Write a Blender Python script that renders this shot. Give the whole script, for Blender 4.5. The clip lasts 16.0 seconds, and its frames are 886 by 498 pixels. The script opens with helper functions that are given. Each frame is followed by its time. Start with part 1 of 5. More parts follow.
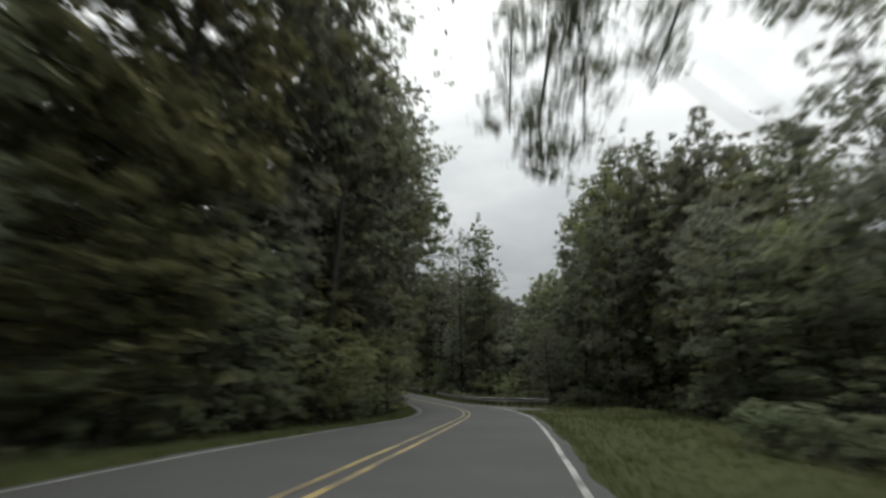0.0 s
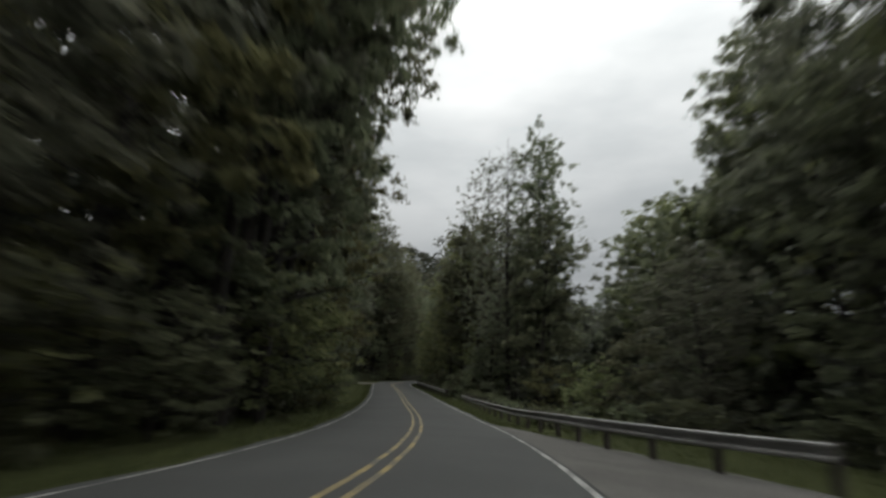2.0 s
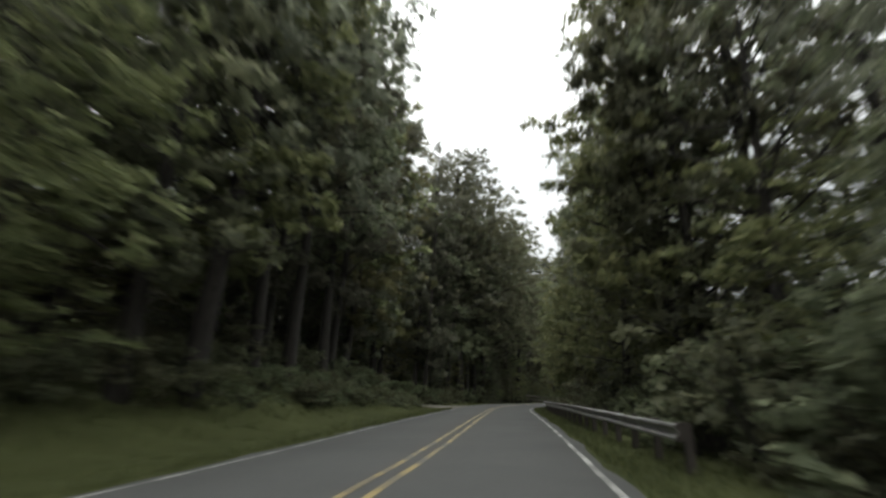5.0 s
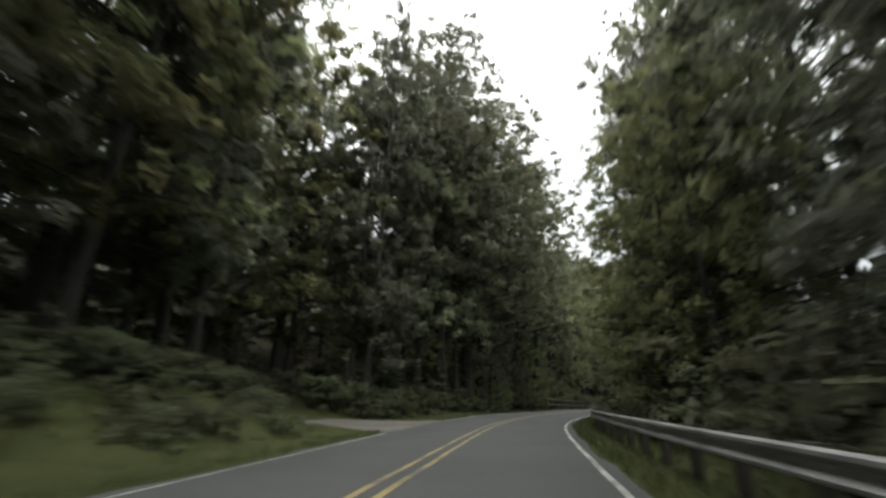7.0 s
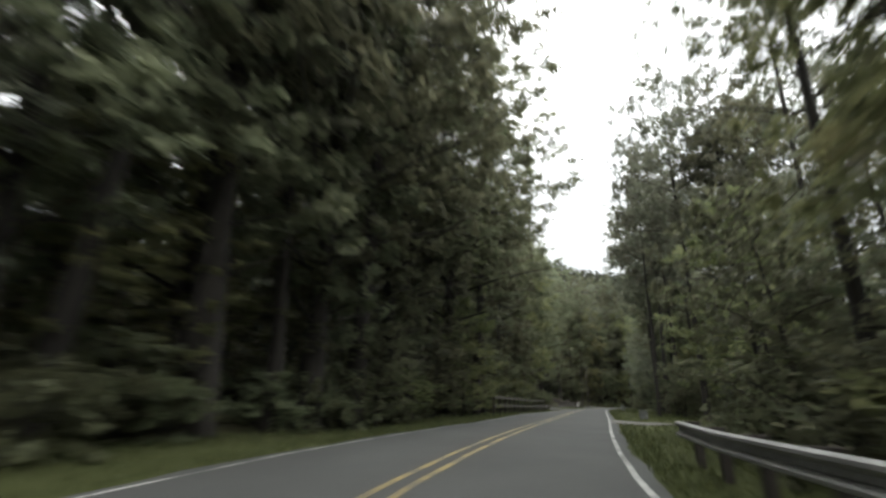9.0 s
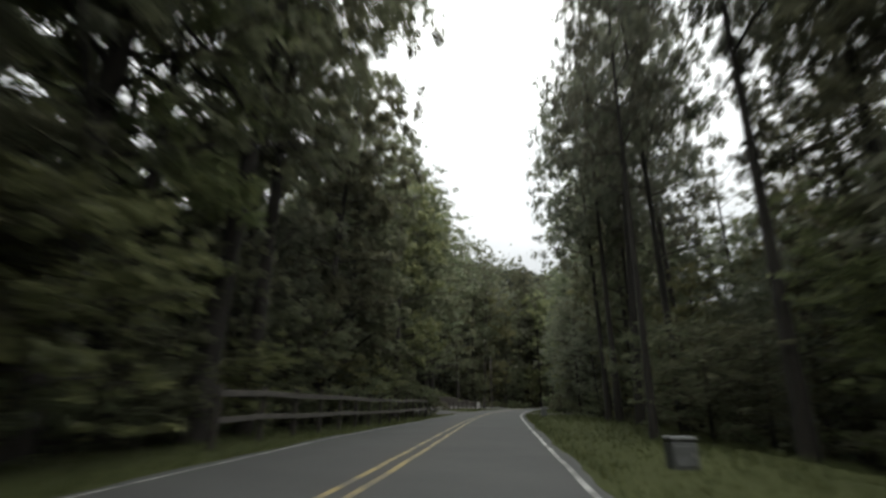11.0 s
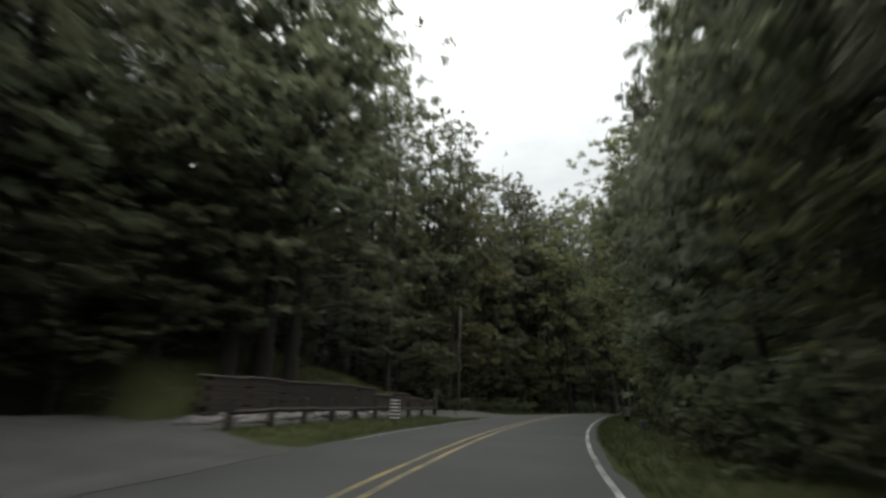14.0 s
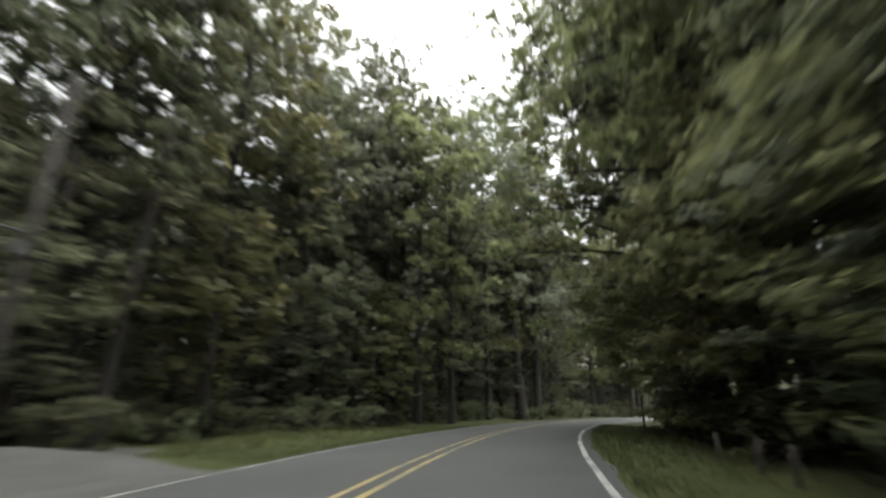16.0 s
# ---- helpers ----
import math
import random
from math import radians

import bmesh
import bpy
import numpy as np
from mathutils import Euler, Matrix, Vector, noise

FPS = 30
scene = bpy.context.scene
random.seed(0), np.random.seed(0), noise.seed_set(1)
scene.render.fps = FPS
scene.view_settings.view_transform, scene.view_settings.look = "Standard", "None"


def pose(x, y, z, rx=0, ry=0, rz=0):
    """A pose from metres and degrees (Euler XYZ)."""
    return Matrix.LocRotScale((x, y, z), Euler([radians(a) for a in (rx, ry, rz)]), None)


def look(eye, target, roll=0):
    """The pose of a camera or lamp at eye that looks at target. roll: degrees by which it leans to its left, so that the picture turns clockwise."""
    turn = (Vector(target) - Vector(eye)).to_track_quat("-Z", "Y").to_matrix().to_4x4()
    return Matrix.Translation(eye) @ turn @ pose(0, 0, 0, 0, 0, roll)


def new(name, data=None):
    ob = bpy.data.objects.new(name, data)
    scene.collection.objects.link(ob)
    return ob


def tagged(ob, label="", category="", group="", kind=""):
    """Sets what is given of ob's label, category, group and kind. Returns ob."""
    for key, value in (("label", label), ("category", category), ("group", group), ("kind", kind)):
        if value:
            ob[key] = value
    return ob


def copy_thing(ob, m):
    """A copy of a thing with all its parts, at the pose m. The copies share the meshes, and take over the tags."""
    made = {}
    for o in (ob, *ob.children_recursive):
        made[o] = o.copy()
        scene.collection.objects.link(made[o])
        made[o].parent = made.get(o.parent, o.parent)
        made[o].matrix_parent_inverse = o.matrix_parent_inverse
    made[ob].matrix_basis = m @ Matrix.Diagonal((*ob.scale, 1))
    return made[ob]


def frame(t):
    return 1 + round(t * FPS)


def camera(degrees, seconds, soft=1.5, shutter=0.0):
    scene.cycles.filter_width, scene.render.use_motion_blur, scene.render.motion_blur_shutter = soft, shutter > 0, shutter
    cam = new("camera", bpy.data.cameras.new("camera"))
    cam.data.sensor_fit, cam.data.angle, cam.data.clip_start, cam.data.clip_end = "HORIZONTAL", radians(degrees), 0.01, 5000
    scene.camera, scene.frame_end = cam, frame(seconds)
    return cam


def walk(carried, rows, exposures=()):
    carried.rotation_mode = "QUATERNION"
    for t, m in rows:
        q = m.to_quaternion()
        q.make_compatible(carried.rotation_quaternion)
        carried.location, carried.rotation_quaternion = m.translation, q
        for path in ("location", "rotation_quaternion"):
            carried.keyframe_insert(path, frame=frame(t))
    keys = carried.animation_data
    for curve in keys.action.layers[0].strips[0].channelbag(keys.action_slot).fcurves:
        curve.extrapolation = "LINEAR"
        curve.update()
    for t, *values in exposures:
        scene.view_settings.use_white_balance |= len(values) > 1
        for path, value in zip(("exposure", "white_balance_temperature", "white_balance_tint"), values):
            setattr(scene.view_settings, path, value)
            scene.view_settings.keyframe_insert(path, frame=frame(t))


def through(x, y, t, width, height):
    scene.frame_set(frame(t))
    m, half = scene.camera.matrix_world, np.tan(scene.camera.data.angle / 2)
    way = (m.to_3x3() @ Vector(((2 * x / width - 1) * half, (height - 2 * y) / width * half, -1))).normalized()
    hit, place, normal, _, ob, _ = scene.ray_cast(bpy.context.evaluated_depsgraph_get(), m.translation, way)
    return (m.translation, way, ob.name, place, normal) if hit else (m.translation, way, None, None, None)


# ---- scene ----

# ---------------------------------------------------------------- camera and its drive
cam = camera(86.1, 16.0, soft=2.5, shutter=0.8)
PATH = [  # seconds, x, y, z, pitch, roll, yaw
    (0, 2.46, 0.26, 1.092, 15.35, 0.45, 15.66),
    (0.5, 1.58, 7.99, 0.874, 15.68, -0.36, 15.86),
    (1, 0.48, 15.92, 0.718, 16.24, 0.43, 17.35),
    (1.5, -1.00, 24.03, 0.487, 15.98, 2.17, 20.20),
    (2, -2.77, 32.07, 0.195, 15.64, 3.48, 24.30),
    (2.5, -5.12, 39.83, -0.039, 15.58, 3.57, 29.23),
    (3, -8.04, 47.07, -0.246, 15.98, 2.60, 34.78),
    (3.5, -11.18, 53.88, -0.393, 16.87, 0.31, 38.91),
    (4, -14.62, 60.15, -0.437, 17.38, 0.73, 41.62),
    (4.5, -18.00, 66.03, -0.429, 17.51, 1.82, 40.39),
    (5, -21.27, 71.69, -0.399, 17.86, 2.15, 39.82),
    (5.5, -24.47, 77.22, -0.334, 18.33, 1.92, 40.07),
    (6, -27.70, 82.67, -0.215, 18.81, 1.61, 40.88),
    (6.5, -30.98, 88.10, -0.073, 18.58, 1.32, 42.00),
    (7, -34.27, 93.63, 0.047, 18.35, 1.33, 41.60),
    (7.5, -37.73, 99.15, 0.140, 18.18, 1.46, 41.00),
    (8, -41.21, 104.88, 0.241, 18.10, 2.21, 39.92),
    (8.5, -44.52, 110.52, 0.351, 18.15, 2.13, 38.82),
    (9, -47.41, 116.24, 0.448, 18.42, 0.79, 35.07),
    (9.5, -49.89, 122.12, 0.547, 18.55, -0.15, 30.87),
    (10, -52.02, 128.22, 0.676, 18.56, -0.03, 27.72),
    (10.5, -53.97, 134.57, 0.808, 18.66, 0.83, 25.64),
    (11, -55.93, 141.14, 0.914, 18.45, 0.37, 24.16),
    (11.5, -57.95, 147.99, 0.987, 17.97, 0.35, 24.20),
    (12, -60.13, 155.07, 1.067, 18.09, -0.29, 24.85),
    (12.5, -62.46, 162.42, 1.202, 18.31, -0.53, 25.27),
    (13, -64.76, 170.05, 1.325, 18.28, 1.50, 25.66),
    (13.5, -66.97, 177.88, 1.405, 17.93, 2.26, 25.10),
    (14, -68.95, 185.92, 1.501, 17.99, 1.58, 23.31),
    (14.5, -70.67, 193.93, 1.583, 17.88, 1.05, 20.42),
    (15, -71.93, 201.79, 1.668, 18.30, 0.22, 17.16),
    (15.5, -72.77, 209.39, 1.775, 18.28, 0.42, 13.79),
    (16, -73.06, 216.74, 1.882, 18.24, 0.43, 10.46),
]
walk(cam, [(t, pose(x, y, z, 90 + pitch, 0, yaw) @ pose(0, 0, 0, 0, 0, roll)) for t, x, y, z, pitch, roll, yaw in PATH],
     [(0.0, -0.1), (1.0, -0.25), (2.2, -0.4), (3.0, -0.2), (4.0, 0.2), (5.2, 0.5), (7.0, 0.75), (8.2, 1.2), (9.3, 0.9), (10.3, 0.6), (11.5, 0.3), (12.5, 0.05), (14.5, 0.0), (15.2, 0.35), (16.0, 1.3)])

# ---------------------------------------------------------------- overcast sky and light
SUN_UP, SUN_TURN = radians(58), radians(140)
world = bpy.data.worlds.new("overcast_sky")
scene.world = world
world.use_nodes = True
wn, wl = world.node_tree.nodes, world.node_tree.links
wn.clear()
w_out, w_bg = wn.new("ShaderNodeOutputWorld"), wn.new("ShaderNodeBackground")
w_sky = wn.new("ShaderNodeTexSky")
w_sky.sky_type, w_sky.sun_disc = "NISHITA", False
w_sky.sun_elevation, w_sky.sun_rotation, w_sky.dust_density = SUN_UP, SUN_TURN, 3.0
w_co, w_sep = wn.new("ShaderNodeTexCoord"), wn.new("ShaderNodeSeparateXYZ")
w_map, w_noise = wn.new("ShaderNodeMapping"), wn.new("ShaderNodeTexNoise")
w_map.inputs["Scale"].default_value = (1.6, 1.6, 4.5)
w_noise.inputs["Scale"].default_value, w_noise.inputs["Detail"].default_value = 1.7, 6.0
w_ramp, w_cloud = wn.new("ShaderNodeValToRGB"), wn.new("ShaderNodeValToRGB")
w_ramp.color_ramp.elements[0].position, w_ramp.color_ramp.elements[0].color = 0.0, (0.28, 0.288, 0.288, 1)
w_ramp.color_ramp.elements[1].position, w_ramp.color_ramp.elements[1].color = 1.0, (2.3, 2.34, 2.28, 1)
for at_, col in ((0.22, (0.34, 0.35, 0.35, 1)), (0.42, (0.70, 0.715, 0.705, 1)), (0.62, (1.05, 1.07, 1.05, 1)), (0.78, (1.7, 1.73, 1.69, 1))):
    el = w_ramp.color_ramp.elements.new(at_)
    el.color = col
w_cloud.color_ramp.elements[0].position, w_cloud.color_ramp.elements[0].color = 0.32, (0.74, 0.755, 0.765, 1)
w_cloud.color_ramp.elements[1].position, w_cloud.color_ramp.elements[1].color = 0.62, (1.0, 1.0, 1.0, 1)
w_mul, w_mix = wn.new("ShaderNodeMixRGB"), wn.new("ShaderNodeMixRGB")
w_mul.blend_type, w_mul.inputs["Fac"].default_value = "MULTIPLY", 1.0
w_dim = wn.new("ShaderNodeMixRGB")
w_dim.blend_type, w_dim.inputs["Fac"].default_value, w_dim.inputs["Color2"].default_value = "MULTIPLY", 1.0, (0.1, 0.1, 0.1, 1)
w_mix.inputs["Fac"].default_value = 0.92
wl.new(w_co.outputs["Generated"], w_sep.inputs[0])
wl.new(w_co.outputs["Generated"], w_map.inputs["Vector"])
wl.new(w_map.outputs[0], w_noise.inputs["Vector"])
wl.new(w_sep.outputs["Z"], w_ramp.inputs["Fac"])
wl.new(w_noise.outputs["Fac"], w_cloud.inputs["Fac"])
wl.new(w_ramp.outputs["Color"], w_mul.inputs["Color1"])
wl.new(w_cloud.outputs["Color"], w_mul.inputs["Color2"])
wl.new(w_sky.outputs["Color"], w_dim.inputs["Color1"])
wl.new(w_dim.outputs["Color"], w_mix.inputs["Color1"])
wl.new(w_mul.outputs["Color"], w_mix.inputs["Color2"])
wl.new(w_mix.outputs["Color"], w_bg.inputs["Color"])
w_bg.inputs["Strength"].default_value = 1.55
wl.new(w_bg.outputs[0], w_out.inputs["Surface"])
sun = new("sun", bpy.data.lights.new("sun", "SUN"))
sun.data.energy, sun.data.angle, sun.data.color = 1.0, radians(40), (1.0, 0.97, 0.92)
sun.matrix_world = look((0, 0, 60), (math.sin(SUN_TURN) * -40, math.cos(SUN_TURN) * -40, 60 - 40 * math.tan(SUN_UP)))


# ---------------------------------------------------------------- materials
def material(name):
    m = bpy.data.materials.new(name)
    m.use_nodes = True
    n, l = m.node_tree.nodes, m.node_tree.links
    return m, n, l, n["Principled BSDF"]


def ramp(n, stops):
    r = n.new("ShaderNodeValToRGB")
    e = r.color_ramp.elements
    while len(e) < len(stops):
        e.new(0.5)
    for k, (p, c) in zip(e, stops):
        k.position, k.color = p, (*c, 1)
    return r


def noise_node(n, l, scale, detail=4.0, rough=0.55, coord="Object", stretch=None):
    c, t = n.new("ShaderNodeTexCoord"), n.new("ShaderNodeTexNoise")
    t.inputs["Scale"].default_value, t.inputs["Detail"].default_value, t.inputs["Roughness"].default_value = scale, detail, rough
    if stretch:
        mp = n.new("ShaderNodeMapping")
        mp.inputs["Scale"].default_value = stretch
        l.new(c.outputs[coord], mp.inputs["Vector"])
        l.new(mp.outputs[0], t.inputs["Vector"])
    else:
        l.new(c.outputs[coord], t.inputs["Vector"])
    return t


def mixed(n, l, mode, fac, a, b):
    x = n.new("ShaderNodeMixRGB")
    x.blend_type = mode
    for k, v in (("Fac", fac), ("Color1", a), ("Color2", b)):
        if hasattr(v, "links"):
            l.new(v, x.inputs[k])
        else:
            x.inputs[k].default_value = v if k == "Fac" else (*v, 1)
    return x.outputs["Color"]


def bump(n, l, bsdf, height, strength, distance):
    b = n.new("ShaderNodeBump")
    b.inputs["Strength"].default_value, b.inputs["Distance"].default_value = strength, distance
    l.new(height, b.inputs["Height"])
    l.new(b.outputs[0], bsdf.inputs["Normal"])


def grainy(name, dark, light, fine, broad, rough, strength=0.3, distance=0.01, metal=0.0, stain=(0.75, 1.0), stretch=None):
    """A surface with fine grain between two colours, broad stains, and relief."""
    m, n, l, p = material(name)
    f, g = noise_node(n, l, fine, 6, 0.65, stretch=stretch), noise_node(n, l, broad, 4)
    r = ramp(n, ((0.32, dark), (0.68, light)))
    s = ramp(n, ((0.35, (stain[0],) * 3), (0.65, (stain[1],) * 3)))
    l.new(f.outputs["Fac"], r.inputs["Fac"])
    l.new(g.outputs["Fac"], s.inputs["Fac"])
    l.new(mixed(n, l, "MULTIPLY", 1.0, r.outputs["Color"], s.outputs["Color"]), p.inputs["Base Color"])
    p.inputs["Roughness"].default_value, p.inputs["Metallic"].default_value = rough, metal
    bump(n, l, p, f.outputs["Fac"], strength, distance)
    return m


def paint(name, colour, under):
    """Road paint, worn through to the asphalt in specks and patches."""
    m, n, l, p = material(name)
    f, g = noise_node(n, l, 55, 5, 0.7), noise_node(n, l, 1.3, 4)
    both = n.new("ShaderNodeMath")
    both.operation = "ADD"
    l.new(f.outputs["Fac"], both.inputs[0])
    l.new(g.outputs["Fac"], both.inputs[1])
    r = ramp(n, ((0.80, (0, 0, 0)), (1.0, (1, 1, 1))))
    sc = n.new("ShaderNodeMath")
    sc.operation, sc.inputs[1].default_value = "MULTIPLY", 0.92
    l.new(both.outputs[0], sc.inputs[0])
    l.new(sc.outputs[0], r.inputs["Fac"])
    l.new(mixed(n, l, "MIX", r.outputs["Color"], under, colour), p.inputs["Base Color"])
    p.inputs["Roughness"].default_value = 0.6
    bump(n, l, p, f.outputs["Fac"], 0.2, 0.003)
    return m


def leafy(name, dark, mid, light, through=0.35, leaflet=0.0):
    """Leaves: each spray and each plant a little different, some light passing through; leaflet: size of the leaves that a spray is cut into."""
    m, n, l, p = material(name)
    geo, info = n.new("ShaderNodeNewGeometry"), n.new("ShaderNodeObjectInfo")
    r = ramp(n, ((0.0, dark), (0.55, mid), (1.0, light)))
    l.new(geo.outputs["Random Per Island"], r.inputs["Fac"])
    hs = n.new("ShaderNodeHueSaturation")
    mr = n.new("ShaderNodeMapRange")
    mr.inputs["To Min"].default_value, mr.inputs["To Max"].default_value = 0.64, 1.2
    l.new(info.outputs["Random"], mr.inputs["Value"])
    mh = n.new("ShaderNodeMapRange")
    mh.inputs["To Min"].default_value, mh.inputs["To Max"].default_value = 0.475, 0.525
    l.new(info.outputs["Random"], mh.inputs["Value"])
    l.new(mh.outputs[0], hs.inputs["Hue"])
    l.new(mr.outputs[0], hs.inputs["Value"])
    l.new(r.outputs["Color"], hs.inputs["Color"])
    l.new(hs.outputs["Color"], p.inputs["Base Color"])
    p.inputs["Roughness"].default_value = 0.6
    p.inputs["Specular IOR Level"].default_value = 0.25
    tr, mx = n.new("ShaderNodeBsdfTranslucent"), n.new("ShaderNodeMixShader")
    # a leaf passes on about as much light as it throws back
    l.new(mixed(n, l, "MULTIPLY", 1.0, hs.outputs["Color"], (2.05, 1.92, 2.1)), tr.inputs["Color"])
    mx.inputs["Fac"].default_value = through
    l.new(p.outputs[0], mx.inputs[1])
    l.new(tr.outputs[0], mx.inputs[2])
    l.new(mx.outputs[0], n["Material Output"].inputs["Surface"])
    if leaflet:
        co, cells, gap = n.new("ShaderNodeTexCoord"), n.new("ShaderNodeTexVoronoi"), n.new("ShaderNodeMath")
        cells.inputs["Scale"].default_value = 1 / leaflet
        gap.operation, gap.inputs[1].default_value = "GREATER_THAN", 0.56
        l.new(co.outputs["Object"], cells.inputs["Vector"])
        l.new(cells.outputs["Distance"], gap.inputs[0])
        clear, cut = n.new("ShaderNodeBsdfTransparent"), n.new("ShaderNodeMixShader")
        l.new(gap.outputs[0], cut.inputs["Fac"])
        l.new(mx.outputs[0], cut.inputs[1])
        l.new(clear.outputs[0], cut.inputs[2])
        l.new(cut.outputs[0], n["Material Output"].inputs["Surface"])
    return m


ASPHALT = grainy("asphalt", (0.036, 0.0375, 0.0365), (0.061, 0.0635, 0.061), 70, 0.35, 0.85, 0.35, 0.006, stain=(0.78, 1.0))
YELLOW = paint("yellow_road_paint", (0.290, 0.222, 0.088), (0.055, 0.052, 0.047))
WHITE = paint("white_road_paint", (0.353, 0.353, 0.336), (0.059, 0.059, 0.056))
PALE_GRAVEL = grainy("pale_gravel", (0.059, 0.057, 0.052), (0.139, 0.134, 0.123), 26, 0.5, 0.95, 0.6, 0.03, stain=(0.7, 1.0))
GRAVEL = grainy("grey_gravel", (0.039, 0.039, 0.036), (0.088, 0.087, 0.082), 26, 0.5, 0.95, 0.6, 0.03, stain=(0.7, 1.0))
DIRT = grainy("tan_dirt_gravel", (0.071, 0.066, 0.055), (0.155, 0.144, 0.123), 20, 0.6, 0.95, 0.5, 0.03, stain=(0.7, 1.0))
STEEL = grainy("galvanised_steel", (0.255, 0.256, 0.249), (0.440, 0.440, 0.425), 8, 1.2, 0.5, 0.08, 0.002, metal=0.7, stain=(0.65, 1.0))
POSTWOOD = grainy("creosoted_wood", (0.022, 0.019, 0.016), (0.055, 0.047, 0.040), 14, 2, 0.9, 0.5, 0.01, stretch=(4, 4, 0.4))
GREYWOOD = grainy("weathered_grey_wood", (0.11, 0.10, 0.09), (0.22, 0.205, 0.185), 12, 1.5, 0.85, 0.4, 0.006, stretch=(3, 3, 3))
FENCEWOOD = grainy("dull_weathered_wood", (0.046, 0.042, 0.037), (0.105, 0.097, 0.086), 12, 1.5, 0.85, 0.4, 0.006)
TIMBER = grainy("dark_brown_timber", (0.024, 0.020, 0.017), (0.058, 0.047, 0.039), 10, 1.5, 0.9, 0.5, 0.01)
BARK = grainy("grey_brown_bark", (0.013, 0.0115, 0.0095), (0.042, 0.037, 0.031), 5, 0.6, 0.95, 0.8, 0.04, stretch=(3, 3, 0.6))
STONE = grainy("pale_quarry_stone", (0.126, 0.120, 0.116), (0.277, 0.267, 0.257), 9, 1.1, 0.9, 0.5, 0.02)
CABINET = grainy("grey_painted_metal", (0.062, 0.067, 0.066), (0.10, 0.106, 0.104), 6, 1.5, 0.8, 0.05, 0.002, stain=(0.7, 1.0))
LIDGREY = grainy("pale_painted_lid", (0.101, 0.104, 0.103), (0.143, 0.146, 0.144), 6, 1.5, 0.5, 0.05, 0.002, stain=(0.8, 1.0))
BLACKBAND = grainy("black_sign_sheeting", (0.012, 0.012, 0.012), (0.03, 0.03, 0.03), 9, 2, 0.5, 0.05, 0.001)
WHITEBAND = grainy("white_sign_sheeting", (0.55, 0.55, 0.53), (0.68, 0.68, 0.66), 9, 2, 0.5, 0.05, 0.001)
LEAF_DEEP = leafy("deep_green_leaves", (0.073, 0.084, 0.049), (0.101, 0.114, 0.065), (0.128, 0.141, 0.080), 0.55, 0.13)
LEAF_FRESH = leafy("fresh_green_leaves", (0.087, 0.100, 0.045), (0.116, 0.129, 0.058), (0.146, 0.155, 0.072), 0.55, 0.13)
LEAF_GREY = leafy("grey_green_leaves", (0.076, 0.086, 0.058), (0.103, 0.114, 0.076), (0.129, 0.139, 0.092), 0.55, 0.13)
# far crowns have coarse sprays: the shade between leaves is put into this darker colour
LEAF_FAR_SHADED = leafy("distant_leaves_with_shade", (0.026, 0.032, 0.020), (0.038, 0.045, 0.028), (0.054, 0.061, 0.037), 0.35)
LEAF_SHRUB = leafy("shrub_leaves", (0.060, 0.071, 0.039), (0.085, 0.099, 0.052), (0.112, 0.125, 0.067), 0.45, 0.085)
BLADE = leafy("verge_grass_blades", (0.031, 0.039, 0.014), (0.056, 0.066, 0.024), (0.108, 0.114, 0.049), 0.25)


def ground_material():
    """Mown grass by the road that turns to leaf litter and low growth under the trees."""
    m, n, l, p = material("grass_and_forest_floor")
    f, g, b = noise_node(n, l, 16, 6, 0.7), noise_node(n, l, 0.22, 4), noise_node(n, l, 2.2, 5, 0.65)
    grass = ramp(n, ((0.30, (0.031, 0.038, 0.014)), (0.55, (0.054, 0.062, 0.022)), (0.75, (0.082, 0.086, 0.037))))
    litter = ramp(n, ((0.30, (0.020, 0.022, 0.012)), (0.55, (0.040, 0.038, 0.022)), (0.75, (0.075, 0.060, 0.038))))
    tone = ramp(n, ((0.35, (0.70, 0.72, 0.66)), (0.65, (1.0, 1.0, 1.0))))
    at = n.new("ShaderNodeAttribute")
    at.attribute_name = "woods"
    l.new(f.outputs["Fac"], grass.inputs["Fac"])
    l.new(b.outputs["Fac"], litter.inputs["Fac"])
    l.new(g.outputs["Fac"], tone.inputs["Fac"])
    toned = mixed(n, l, "MULTIPLY", 1.0, grass.outputs["Color"], tone.outputs["Color"])
    l.new(mixed(n, l, "MIX", at.outputs["Fac"], toned, litter.outputs["Color"]), p.inputs["Base Color"])
    p.inputs["Roughness"].default_value = 0.95
    p.inputs["Specular IOR Level"].default_value = 0.15
    bump(n, l, p, f.outputs["Fac"], 0.7, 0.06)
    return m


GROUND = ground_material()

# ---------------------------------------------------------------- the road's line: bends, slopes and cross-falls along it
BENDS = [-6.89, -6.09, -5.22, -4.17, -2.8, -0.92, 1.68, 3.06, 6.56, 11.57, 11.85, 9.68, 6.2, 0.91, -0.33, 1.41,
         2.08, 0.29, -0.46, -0.69, -7.25, -12.02, -8.31, -3.41, -0.18, 1.05, 0.87, -0.66, -2.25, -3.72, -4.93, -6.47,
         -7.02, -6.34, -4.98, -6.56, -10.23, -12.45, -13.22, -13.0, -12.17, -10.99, -9.64, -8.24, -6.85, -5.48]  # 1/km, every 8 m
FALLS = [-0.4, -0.46, -0.6, 0.87, -2.08, -2.06, 0.02, -1.83, -1.25, -1.28, -0.9, 1.05, -0.37, 0.85, -1.45, -1.37,
         -0.24, -0.58, -1.73, -1.24, -0.9, -0.69, -0.59]  # degrees, every 16 m
